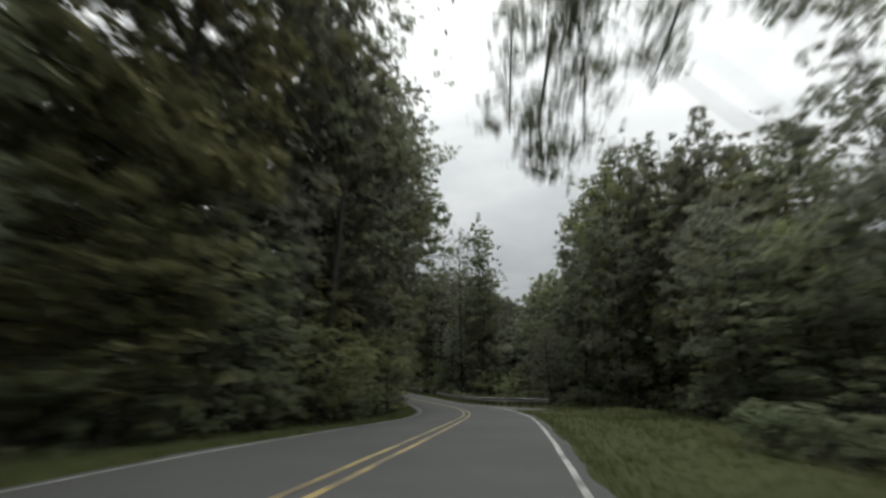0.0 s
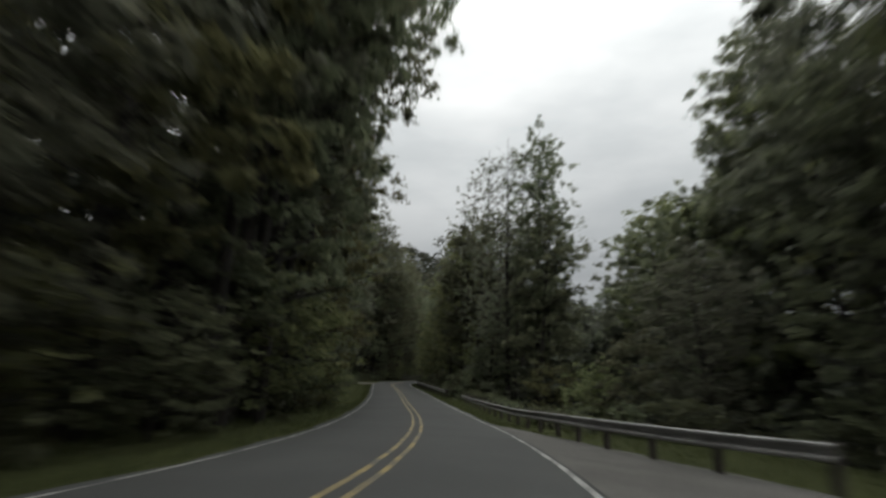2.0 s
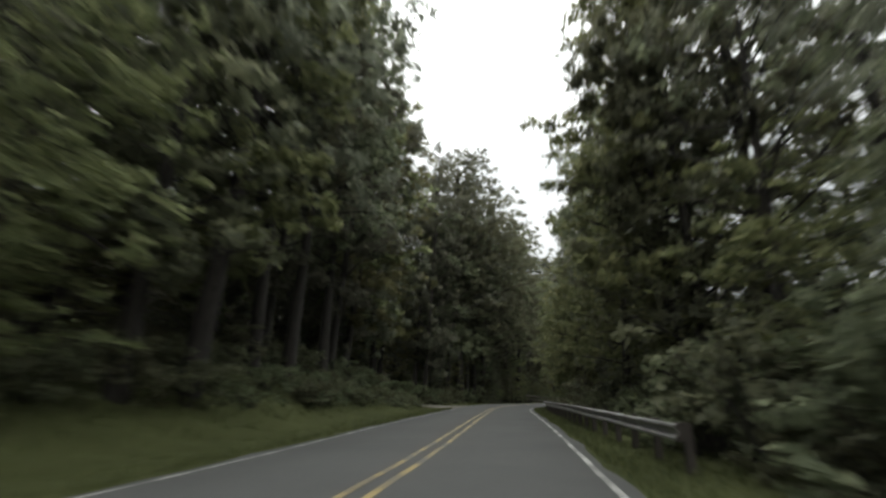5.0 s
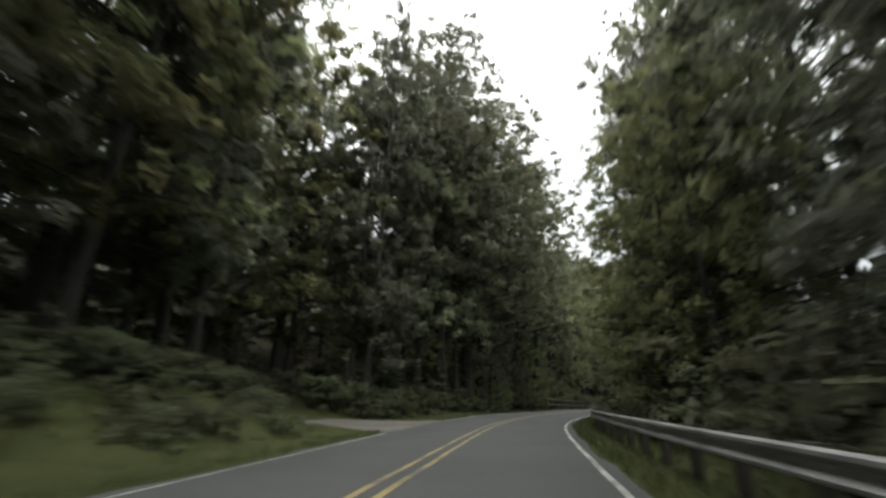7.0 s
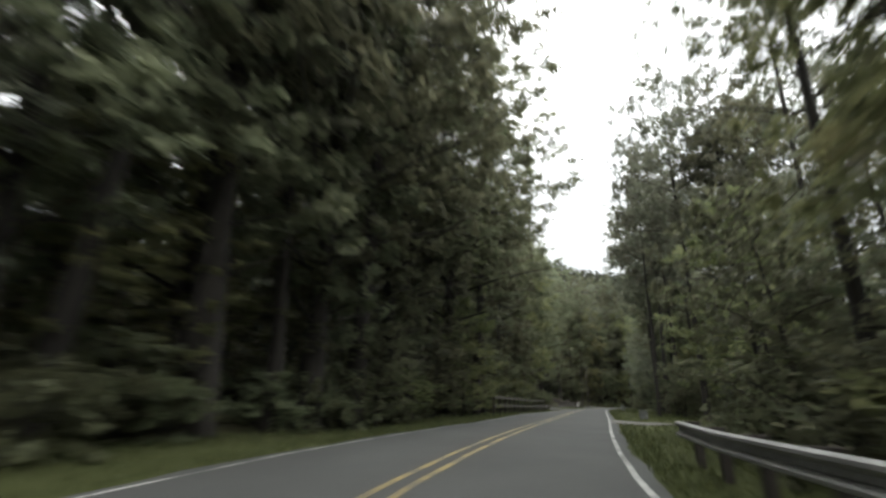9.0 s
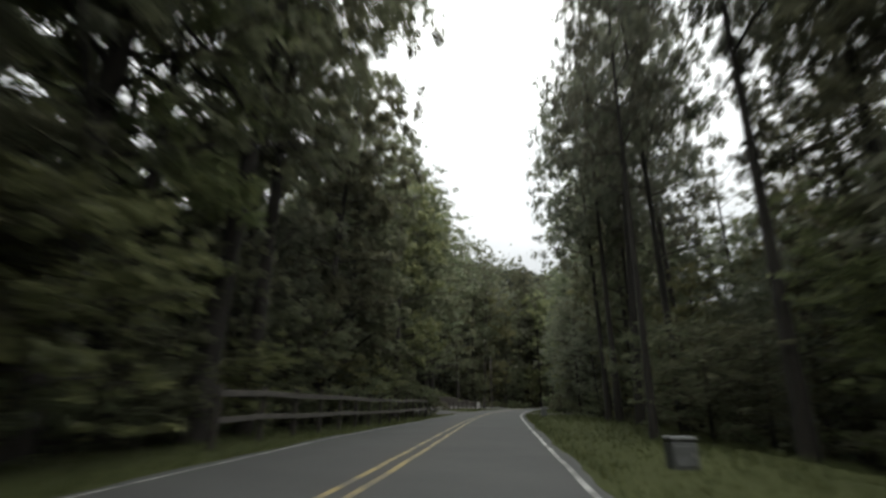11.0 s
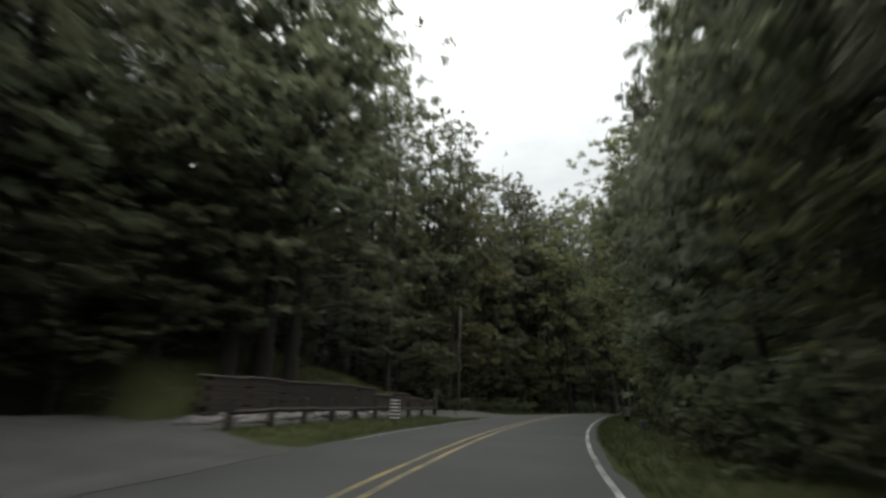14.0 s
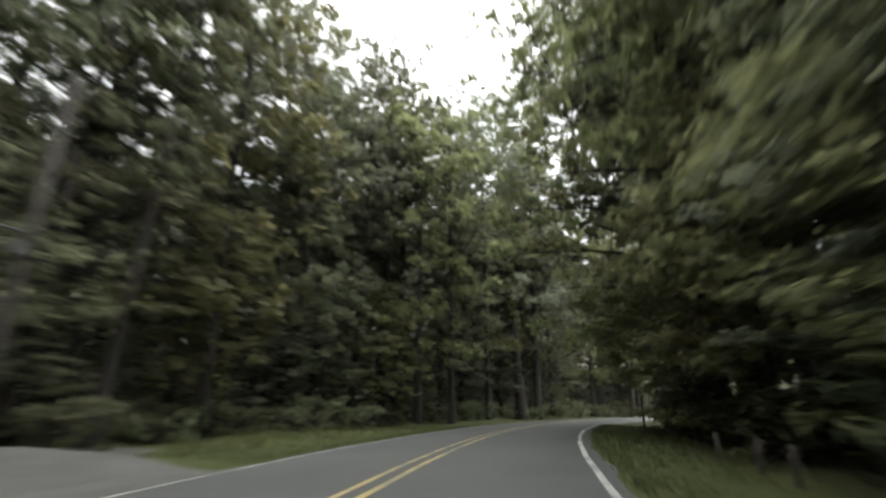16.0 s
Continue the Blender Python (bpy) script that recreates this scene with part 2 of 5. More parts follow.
SLOPES = [-1.18, -1.61, -2.62, -2.34, -3.89, -2.61, -1.11, 0.28, 2.45, 1.41, 1.86, 1.99, 1.29, 1.34, 0.89, 1.25,
          1.29, 1.36, 0.04, -0.15, -0.09, -0.05, -0.04]  # per cent, every 16 m
START = -40
SG = np.arange(START, 320.5, 1.0)
_k = np.interp(SG, START + 8 * np.arange(len(BENDS)), BENDS) / 1000
PSI = np.concatenate([[0], np.cumsum((_k[1:] + _k[:-1]) / 2)])
PSI += 0.11193 - PSI[-START]
_mid = (PSI[1:] + PSI[:-1]) / 2
RX = np.concatenate([[0], np.cumsum(-np.sin(_mid))])
RY = np.concatenate([[0], np.cumsum(np.cos(_mid))])
_g = np.interp(SG, START + 16 * np.arange(len(SLOPES)), SLOPES) / 100
RZ = np.concatenate([[0], np.cumsum((_g[1:] + _g[:-1]) / 2)])
RX, RY, RZ = RX - RX[-START], RY - RY[-START], RZ - RZ[-START]
TB = np.tan(np.radians(np.interp(SG, START + 16 * np.arange(len(FALLS)), FALLS)))


def along(s, values):
    return np.interp(s, SG, values)


def table(s, *pairs):
    return np.interp(s, pairs[0::2], pairs[1::2])


def surf(s, u):
    """The road's height at s metres along and u metres to the left of its middle."""
    return along(s, RZ) + np.clip(u, -4.5, 4.5) * along(s, TB) - 0.012 * np.abs(np.clip(u, -3.5, 3.5))


def lumps(x, y):
    return (np.sin(x * 0.31 + 1.3 * np.sin(y * 0.17)) + np.sin(y * 0.37 + 1.1 * np.sin(x * 0.23 + 2)) + 0.6 * np.sin(x * 0.9 + y * 0.7)) / 2.6


def land(s, u, x, y):
    """The ground's height beside the road."""
    s, u = np.asarray(s, float), np.asarray(u, float)
    left, right = np.maximum(u, 0), np.maximum(-u, 0)
    foot = table(s, -40, 7, 60, 7, 90, 6, 118, 6.5, 121, 10, 126, 10, 130, 7, 150, 9, 203, 9, 205.5, 20, 215, 20, 217.5, 13, 243, 13, 256, 12, 266, 9)
    lean = table(s, -40, 0.42, 60, 0.4, 88, 0.36, 94, 0.5, 116, 0.5, 119, 0.34, 150, 0.34, 205, 0.3, 245, 0.3, 320, 0.34)
    rise = np.maximum(left - foot, 0)
    up = lean * np.minimum(rise, 45) + 0.3 * np.clip(rise - 45, 0, 250)
    lot, wall = np.clip(np.minimum(s - 206, 243 - s) / 1.5, 0, 1), np.clip(np.minimum(s - 216.8, 243 - s) / 1.2, 0, 1)
    up = up + lot * 0.045 * np.clip(left - 3.5, 0, 12) + wall * (table(s, 205, 1.75, 232, 1.65, 236, 1.1, 243, 0.3) * np.clip((left - 12.5) / 0.8, 0, 1))
    edge = table(s, -40, 8, 15, 8, 31, 13, 46, 12, 55, 6.5, 140, 6.5, 150, 9, 260, 9)
    down = -0.2 * np.clip(right - edge, 0, 34) + 0.22 * np.clip(right - 110, 0, 480)
    rough = np.clip((np.abs(u) - 4.5) / 12, 0, 1) * lumps(x, y) * 0.55
    dip = 0.10 * np.clip((np.abs(u) - 3.4) / 1.2, 0, 1)
    return surf(s, np.clip(u, -4.5, 4.5)) + up + down + rough - dip


def ridge(x, y):
    """Distant wooded ridges round the valley: how far they stand above it."""
    dx, dy = np.asarray(x) + 40.0, np.asarray(y) - 100.0
    r, turn = np.hypot(dx, dy), np.degrees(np.arctan2(-dx, dy))
    crest = table(turn, -180, 95, -60, 80, -15, 62, 0, 74, 6, 88, 14, 112, 28, 136, 50, 140, 120, 110, 180, 95)
    t = np.clip((r - 250) / 230, 0, 1)
    up = crest * t * t * (3 - 2 * t) + t * 5 * (np.sin(x / 23.0) + np.sin(y / 19.0 + 1))
    return np.where(t > 0, up, -99.0)


def nearest(x, y):
    """s and u of places, by the nearest point of the road's line."""
    x, y = np.asarray(x, float).ravel(), np.asarray(y, float).ravel()
    s, u = np.empty(len(x)), np.empty(len(x))
    for a in range(0, len(x), 20000):
        b = slice(a, a + 20000)
        dx, dy = x[b, None] - RX[None], y[b, None] - RY[None]
        i = (dx * dx + dy * dy).argmin(1)
        r = np.arange(len(i))
        dx, dy = dx[r, i], dy[r, i]
        fwd, lat = -np.sin(PSI[i]) * dx + np.cos(PSI[i]) * dy, -np.cos(PSI[i]) * dx - np.sin(PSI[i]) * dy
        ends = (i == 0) | (i == len(SG) - 1)
        s[b] = SG[i] + np.clip(fwd, -0.5, 0.5)
        u[b] = np.where(ends, np.sign(lat + 1e-9) * np.hypot(dx, dy), lat)
    return s, u


def plan(s, u):
    p = along(s, PSI)
    return along(s, RX) - np.cos(p) * u, along(s, RY) - np.sin(p) * u


def on_land(s, u, lift=0.0):
    x, y = plan(s, u)
    return Vector((float(x), float(y), float(land(s, u, x, y)) + lift))


def heading(s):
    return float(along(s, PSI))


# ---------------------------------------------------------------- mesh helpers
def mesh_of(name, verts, faces, mats, smooth=False):
    me = bpy.data.meshes.new(name)
    me.from_pydata([tuple(map(float, v)) for v in verts], [], [tuple(map(int, f)) for f in faces])
    for m in mats if isinstance(mats, (list, tuple)) else [mats]:
        me.materials.append(m)
    if smooth:
        me.polygons.foreach_set("use_smooth", [True] * len(me.polygons))
    me.update()
    return me


def leaf_mesh(name, corners, mat):
    """A mesh of separate faces from an array (n, corners, 3)."""
    n, k = np.shape(corners)[:2]
    me = bpy.data.meshes.new(name)
    me.vertices.add(k * n)
    me.vertices.foreach_set("co", np.asarray(corners, np.float32).ravel())
    me.loops.add(k * n)
    me.loops.foreach_set("vertex_index", np.arange(k * n, dtype=np.int32))
    me.polygons.add(n)
    me.polygons.foreach_set("loop_start", np.arange(0, k * n, k, dtype=np.int32))
    me.materials.append(mat)
    me.update(calc_edges=True)
    return me


def part(name, data, parent, label="", m=None):
    ob = new(name, data)
    ob.parent = parent
    if m is not None:
        ob.matrix_basis = m
    return tagged(ob, label)


def from_bm(name, bm, mat, smooth=False):
    me = bpy.data.meshes.new(name)
    bm.to_mesh(me)
    bm.free()
    me.materials.append(mat)
    if smooth:
        me.polygons.foreach_set("use_smooth", [True] * len(me.polygons))
    return me


def box_mesh(name, size, mat, bevel=0.01, jitter=0.0, seed=0):
    bm = bmesh.new()
    bmesh.ops.create_cube(bm, size=1.0)
    bmesh.ops.scale(bm, vec=size, verts=bm.verts)
    if bevel:
        bmesh.ops.bevel(bm, geom=bm.edges[:], offset=bevel, segments=1, affect="EDGES")
    if jitter:
        r = random.Random(seed)
        for v in bm.verts:
            v.co += Vector((r.uniform(-1, 1), r.uniform(-1, 1), r.uniform(-1, 1))) * jitter
    return from_bm(name, bm, mat)


def tube(points, radii, sides=8):
    """Vertices and faces of a round tube through points."""
    pts = [Vector(p) for p in points]
    verts, faces = [], []
    for i, p in enumerate(pts):
        d = (pts[min(i + 1, len(pts) - 1)] - pts[max(i - 1, 0)]).normalized()
        a = d.orthogonal().normalized() if abs(d.z) < 0.9 else Vector((1, 0, 0)).cross(d).normalized()
        b = d.cross(a)
        verts += [p + (a * math.cos(t) + b * math.sin(t)) * radii[i] for t in (2 * math.pi * k / sides for k in range(sides))]
        if i:
            o = (i - 1) * sides
            faces += [(o + k, o + (k + 1) % sides, o + sides + (k + 1) % sides, o + sides + k) for k in range(sides)]
    faces.append(tuple(range(len(verts) - sides, len(verts))))
    return verts, faces


def ribbon(s_values, u_low, u_high, lift, steps=1, on=surf):
    """A sheet along the road between two offsets (numbers or arrays)."""
    s_values = np.asarray(s_values, float)
    lo, hi = np.broadcast_to(u_low, s_values.shape), np.broadcast_to(u_high, s_values.shape)
    verts, faces = [], []
    for s, a, b in zip(s_values, lo, hi):
        for k in range(steps + 1):
            u = a + (b - a) * k / steps
            x, y = plan(s, u)
            if on is surf:
                z = surf(s, u) + lift
            else:  # the rim next to the road lies on the asphalt
                z = surf(s, u) + 0.008 if abs(u) < 3.52 else float(land(s, u, x, y)) + lift
            verts.append((x, y, z))
    w = steps + 1
    for i in range(len(s_values) - 1):
        for k in range(steps):
            faces.append((i * w + k + 1, i * w + k, (i + 1) * w + k, (i + 1) * w + k + 1))
    return verts, faces


# ---------------------------------------------------------------- ground and road
def ground():
    def lines(low, high, step):
        far = [15, 40, 80, 140, 230, 360, 560, 900, 1500, 2600]
        return np.array([low - f for f in far[::-1]] + list(np.arange(low, high + 0.1, step)) + [high + f for f in far])
    xs, ys = lines(-140, 70, 1.6), lines(-60, 320, 1.6)
    gx, gy = np.meshgrid(xs, ys)
    s, u = nearest(gx, gy)
    x, y = gx.ravel(), gy.ravel()
    z = land(s, u, x, y)
    z = np.where(np.abs(u) < 3.7, z - 0.12, z)
    z = np.maximum(np.minimum(z, 45), ridge(x, y))
    nx, ny = len(xs), len(ys)
    i = (np.arange(ny - 1)[:, None] * nx + np.arange(nx - 1)[None]).ravel()
    me = mesh_of("ground", np.stack([x, y, z], 1), np.stack([i, i + 1, i + 1 + nx, i + nx], 1), GROUND, True)
    grassy = np.where(u > 0, table(s, -40, 5.5, 60, 5.5, 80, 7, 95, 11, 128, 11, 140, 6, 200, 7, 206, 11, 243, 11, 256, 11, 266, 8),
                      table(s, -40, 7, 15, 8, 31, 13, 46, 12, 55, 6, 140, 6, 150, 9, 160, 12, 190, 12, 200, 8, 217, 5.8, 260, 6.5))
    woods = np.clip((np.abs(u) - grassy) / np.where(u > 0, table(s, 200, 2.5, 208, 9, 242, 9, 248, 2.5), 2.5), 0, 1)
    at = me.attributes.new("woods", "FLOAT", "POINT")
    at.data.foreach_set("value", woods.astype(np.float32))
    tagged(new("ground", me), "grassy verges and leaf-littered forest floor between wooded hills", "ground", kind="structure")


ground()
S_ROAD = np.arange(-38, 318, 1.0)
wob = 0.07 * np.sin(S_ROAD * 0.9) + 0.05 * np.sin(S_ROAD * 2.3 + 1)


def road():
    cols = [(-3.62, -0.14), (-3.45, 0.0), (-1.6, 0.0), (0.0, 0.0), (1.6, 0.0), (3.38, 0.0), (3.56, -0.14)]
    verts, faces = [], []
    for s, w in zip(S_ROAD, wob):
        for k, (u, dz) in enumerate(cols):
            v = u + (w if abs(u) > 3 else 0)
            x, y = plan(s, v)
            verts.append((x, y, surf(s, v) + dz))
    n = len(cols)
    for i in range(len(S_ROAD) - 1):
        for k in range(n - 1):
            faces.append((i * n + k + 1, i * n + k, (i + 1) * n + k, (i + 1) * n + k + 1))
    tagged(new("road", mesh_of("road", verts, faces, ASPHALT, True)), "two-lane grey asphalt road, worn, bending through woods", "road", kind="structure")


road()


def line(name, s0, s1, u, width, mat, label):
    s = np.arange(s0, s1 + 0.01, 0.5)
    j = 0.008 * np.sin(s * 1.7 + u)
    v, f = ribbon(s, u - width / 2 + j, u + width / 2 + j, 0.006)
    tagged(new(name, mesh_of(name, v, f, mat)), label, "road marking", kind="structure")


for u in (-0.195, 0.135):
    line("yellow_centre_line", -36, 316, u, 0.115, YELLOW, "solid yellow centre line, half of a double line")
line("white_edge_line", -36, 316, -3.2, 0.11, WHITE, "solid white edge line on grey asphalt")
for a, b in ((-36, 118), (126.5, 203.5), (214, 316)):
    line("white_edge_line", a, b, 3.13, 0.075, WHITE, "solid white edge line on grey asphalt")


def patch(name, s, lo, hi, mat, label, lift=0.035, steps=16):
    """A sheet on the ground whose rim sinks into it."""
    v, f = ribbon(s, lo, hi, lift, steps, on=land)
    w, n = steps + 1, len(s)
    for i in range(n):
        for k in range(w):
            if i in (0, n - 1) or (k in (0, steps) and abs((lo, hi)[k == steps][i]) > 3.6):
                v[i * w + k] = (v[i * w + k][0], v[i * w + k][1], v[i * w + k][2] - 0.16)
    tagged(new(name, mesh_of(name, v, f, mat, True)), label, name.replace("_", " "), kind="structure")


ss = np.arange(35, 53.6, 0.5)
patch("pull_off", ss, -3.55 - table(ss, 35, 0.1, 38, 3.6, 41, 4.3, 44, 3.2, 47.5, 2.2, 51, 1.2, 53.5, 0.05) - 0.1 * np.sin(ss * 2.1), np.full(len(ss), -3.32), PALE_GRAVEL,
      "pale gravel pull-off between the road and a guardrail")
ss = np.arange(119.5, 127.6, 0.4)
patch("driveway", ss, np.full(len(ss), 3.15), 3.5 + table(ss, 119.5, 0.1, 121, 2.5, 123, 6.5, 126, 7.5, 127.5, 0.1), DIRT, "tan dirt and gravel driveway mouth in the grass", 0.05)
ss = np.arange(153.6, 159.7, 0.3)
patch("driveway", ss, -3.5 - table(ss, 153.6, 0.1, 155.4, 2.4, 156.6, 6, 158.6, 6, 159.5, 0.2), np.full(len(ss), -3.32), PALE_GRAVEL, "pale gravel driveway mouth beside mown grass")
ss = np.arange(202.4, 206.9, 0.3)
patch("driveway", ss, -3.5 - table(ss, 202.4, 0.5, 203.6, 6, 205.6, 6, 206.8, 0.3), np.full(len(ss), -3.32), GRAVEL, "grey gravel track meeting the road's edge")
ss = np.arange(203.5, 246.1, 0.5)
patch("gravel_lot", ss, table(ss, 203.5, 3.16, 211.5, 3.16, 214, 7.6, 229.5, 7.6, 233, 3.16, 240.5, 3.16, 242.5, 7, 246, 9.5) + 0.05 * np.sin(ss * 1.9),
      table(ss, 203.5, 4.5, 205.5, 20, 214, 20, 216, 18, 217.4, 11.4, 240, 11.4, 243, 13, 246, 12), GRAVEL, "grey gravel parking lot and drive in front of a timber wall", 0.05, 24)


# ---------------------------------------------------------------- steel guardrails
def w_beam(thick=0.012):
    """The corrugated section of the beam: sideways offset towards the road, height."""
    shape = [(0.0, 0.0), (0.075, 0.025), (0.08, 0.065), (0.01, 0.125), (0.01, 0.185), (0.08, 0.245), (0.075, 0.285), (0.0, 0.31)]
    return shape + [(a - thick, h) for a, h in shape[::-1]]


def guardrail(label, path_u, s0, s1, top_of):
    """A W-beam rail on posts at the road's right-hand side; path_u gives its offset along the road."""
    base = new("guardrail")
    tagged(base, label, "guardrail")
    base.matrix_world = Matrix.Translation(on_land(s0, path_u(s0)))
    back = base.matrix_world.inverted()
    sec = w_beam()
    s = s0
    while s < s1 - 0.5:
        e = min(s + 3.81, s1)
        st = np.linspace(s, e + 0.1, 6)
        verts, faces = [], []
        for k, q in enumerate(st):
            low, top = on_land(q, path_u(q)), top_of(q)
            for a, h in sec:
                # panels overlap: each one tucks its far end under the next
                x, y = plan(q, path_u(q) + a - (0.004 if k == 5 else 0.0))
                verts.append(back @ Vector((float(x), float(y), low.z + top - 0.31 + h)))
        n = len(sec)
        for i in range(len(st) - 1):
            faces += [(i * n + k, i * n + (k + 1) % n, (i + 1) * n + (k + 1) % n, (i + 1) * n + k) for k in range(n)]
        faces += [tuple(range(n - 1, -1, -1)), tuple(range((len(st) - 1) * n, len(st) * n))]
        part("rail_panel", mesh_of("rail_panel", verts, faces, STEEL), base)
        s = e
    post, block = box_mesh("post", (0.15, 0.15, 1.25), POSTWOOD, 0.012), box_mesh("spacer_block", (0.14, 0.15, 0.34), POSTWOOD, 0.01)
    for q in np.arange(s0 + 0.25, s1, 1.905):
        rot = Matrix.Rotation(heading(q), 4, "Z")
        place = on_land(q, path_u(q) - 0.24)
        low, top = on_land(q, path_u(q)), top_of(q)
        at = back @ Matrix.Translation((place.x, place.y, low.z + 0.23)) @ rot
        upright = part("post", post, base, m=at)
        x, y = plan(q, path_u(q) - 0.085)
        part("spacer_block", block, upright, m=at.inverted() @ back @ Matrix.Translation((float(x), float(y), low.z + top - 0.155)) @ rot)


guardrail("galvanised steel W-beam guardrail on wooden posts, flared at its end",
          lambda s: float(table(s, 40.5, -7.5, 43, -6.3, 47, -5.3, 53, -4.8, 60, -4.8, 76, -5.2)), 40.5, 76.2, lambda s: float(table(s, 40, 0.84, 50, 0.84, 66, 0.72)))
guardrail("galvanised steel W-beam guardrail on wooden posts round a bend", lambda s: float(table(s, 84, -4.8, 95, -4.55, 140, -4.4)), 85, 139, lambda s: 0.84)

# ---------------------------------------------------------------- woods
rng = np.random.default_rng(7)


MORE, FINER = 1.2, 1.03  # leaf sprays to a crown, and their size


def leaves_at(centres, size, rs, flat=0.7, out=None):
    """One pointed leaf spray at each centre: turned at random, or lying on its clump's skin where out is given."""
    n = len(centres)
    nrm = rs.normal(size=(n, 3))
    if out is None:
        nrm[:, 2] = np.abs(nrm[:, 2]) + flat
    else:
        nrm = nrm * 0.5 + out + (0, 0, flat * 0.5)
    nrm /= np.linalg.norm(nrm, axis=1, keepdims=True)
    a = np.cross(nrm, rs.normal(size=(n, 3)))
    a /= np.linalg.norm(a, axis=1, keepdims=True) + 1e-9
    b = np.cross(nrm, a)
    ln = np.reshape(size, (-1, 1)) * rs.uniform(0.65, 1.35, (n, 1))
    wd = ln * rs.uniform(0.35, 0.6, (n, 1))
    skew = rs.uniform(-0.3, 0.3, (n, 1)) * ln
    return np.stack([centres + a * ln, centres - a * ln * 0.6 + b * (wd + skew), centres - a * ln * 0.5 - b * wd], 1)


def clumped(centres, weights, leaves, spread, clump, rs):
    """Leaf places and their clumps' outward directions: puffs round each twig's end, leaves on the upper skin of each puff."""
    per = 16
    pick = rs.choice(len(centres), max(1, leaves // per), p=weights / weights.sum())
    puffs = centres[pick] + np.clip(rs.normal(size=(len(pick), 3)), -1.4, 1.4) * spread[pick][:, None] * (1.0, 1.0, 0.7)
    reach = np.repeat(clump * 1.7 * rs.uniform(0.6, 1.4, len(pick)), per)[:, None]
    d = rs.normal(size=(len(reach), 3))
    d /= np.linalg.norm(d, axis=1, keepdims=True)
    d[:, 2] = np.where(d[:, 2] < -0.35, -d[:, 2], d[:, 2])
    inner = np.arange(len(reach))[:, None] % per < 3
    c = np.repeat(puffs, per, 0) + d * reach * (1.0, 1.0, 0.72) * np.where(inner, 0.3, rs.uniform(0.12, 1.1, (len(reach), 1)))
    return c, d


def dense(n, core):
    """Sizes of a crown's sprays: three of each puff's, deep inside it, are larger."""
    return np.where(np.arange(n) % 16 < 3, core, 1.0)


def tree_parts(seed, height, crown_base, radius, leaves, size, trunk_r, limbs, top_heavy=0.5, lean=0.3, clump=0.34, rise=0.5, core=2.0):
    """Mesh data of a trunk with limbs, and the leaf sprays of its crown."""
    rs = np.random.default_rng(seed)
    bend = rs.uniform(-lean, lean, (2, 3))

    def axis(t):
        return np.array([bend[0, 0] * t * 2 + bend[0, 1] * math.sin(3 * t), bend[1, 0] * t * 2 + bend[1, 1] * math.sin(3 * t + 1), t * height])
    ts = np.linspace(0, 0.98, 7)
    radii = [trunk_r * (1.35 if t == 0 else 1.0) * (1 - 0.93 * t) for t in ts]
    p0 = axis(0)
    p0[2] = -0.6
    verts, faces = tube([p0] + [axis(t) for t in ts[1:]], radii, 7)
    centres, weights = [], []
    for k in range(limbs):
        f = (k + rs.uniform(0, 1)) / limbs
        t0 = (crown_base + (height - crown_base) * f * 0.94) / height
        shape = (1 - abs((f ** top_heavy - 0.5) / 0.56) ** 2.4) ** 0.55
        length = radius * max(0.28, shape) * rs.uniform(0.55, 1.25)
        turn = k * 2.4 + rs.uniform(-0.6, 0.6)
        up = rs.uniform(0.3, 1.6) * rise
        o = axis(t0 * 0.96)
        d = np.array([math.cos(turn), math.sin(turn), up])
        bow = np.array([0, 0, -0.16 * length])
        pts = [o + d * length * q + bow * q * q for q in (0, 0.5, 1.0)]
        v, fc = tube(pts, [max(0.018, trunk_r * 0.36 * (1 - 0.8 * t0) * w) for w in (1, 0.65, 0.15)], 3)
        n0 = len(verts)
        near = int(np.argmin([sum((a - b) ** 2 for a, b in zip(w, v[0])) for w in verts[:49]]))
        verts, faces = verts + v, faces + [tuple(i + n0 for i in q) for q in fc] + [(near, n0, n0 + 1)]
        limb = n0
        for q in (0.45, 0.72, 0.98):
            centres.append(o + d * length * q + bow * q * q + rs.normal(size=3) * 0.2)
            weights.append((0.4 + q) * length)
        side = np.array([-d[1], d[0], 0.2])
        for w in (-1, 1):
            root, tip = pts[1], o + d * length * 0.8 + side * w * length * 0.45
            if k % 3 == 0:
                v, fc = tube([root, tip], [0.03, 0.01], 3)
                n0 = len(verts)
                verts, faces = verts + v, faces + [tuple(i + n0 for i in q) for q in fc] + [(limb + 3, n0, n0 + 1)]
            centres.append(tip)
            weights.append(length)
    centres.append(axis(0.99))
    weights.append(radius * 0.6)
    centres, weights = np.array(centres), np.array(weights)
    spread = (0.10 * radius + 0.3) * rs.uniform(0.6, 1.5, len(centres))
    c, d = clumped(centres, weights, int(leaves * MORE), spread, clump, rs)
    return (verts, faces), leaves_at(c, size * FINER * dense(len(c), core), rs, out=d)


def tree_kind(name, label, leaf, *args, category="tree", **kw):
    (v, f), q = tree_parts(*args, **kw)
    root = new(name)
    tagged(root, label, category)
    part("trunk", mesh_of("trunk", v, f, BARK, True), root)
    part("crown", leaf_mesh("crown", q, leaf), root)
    return root


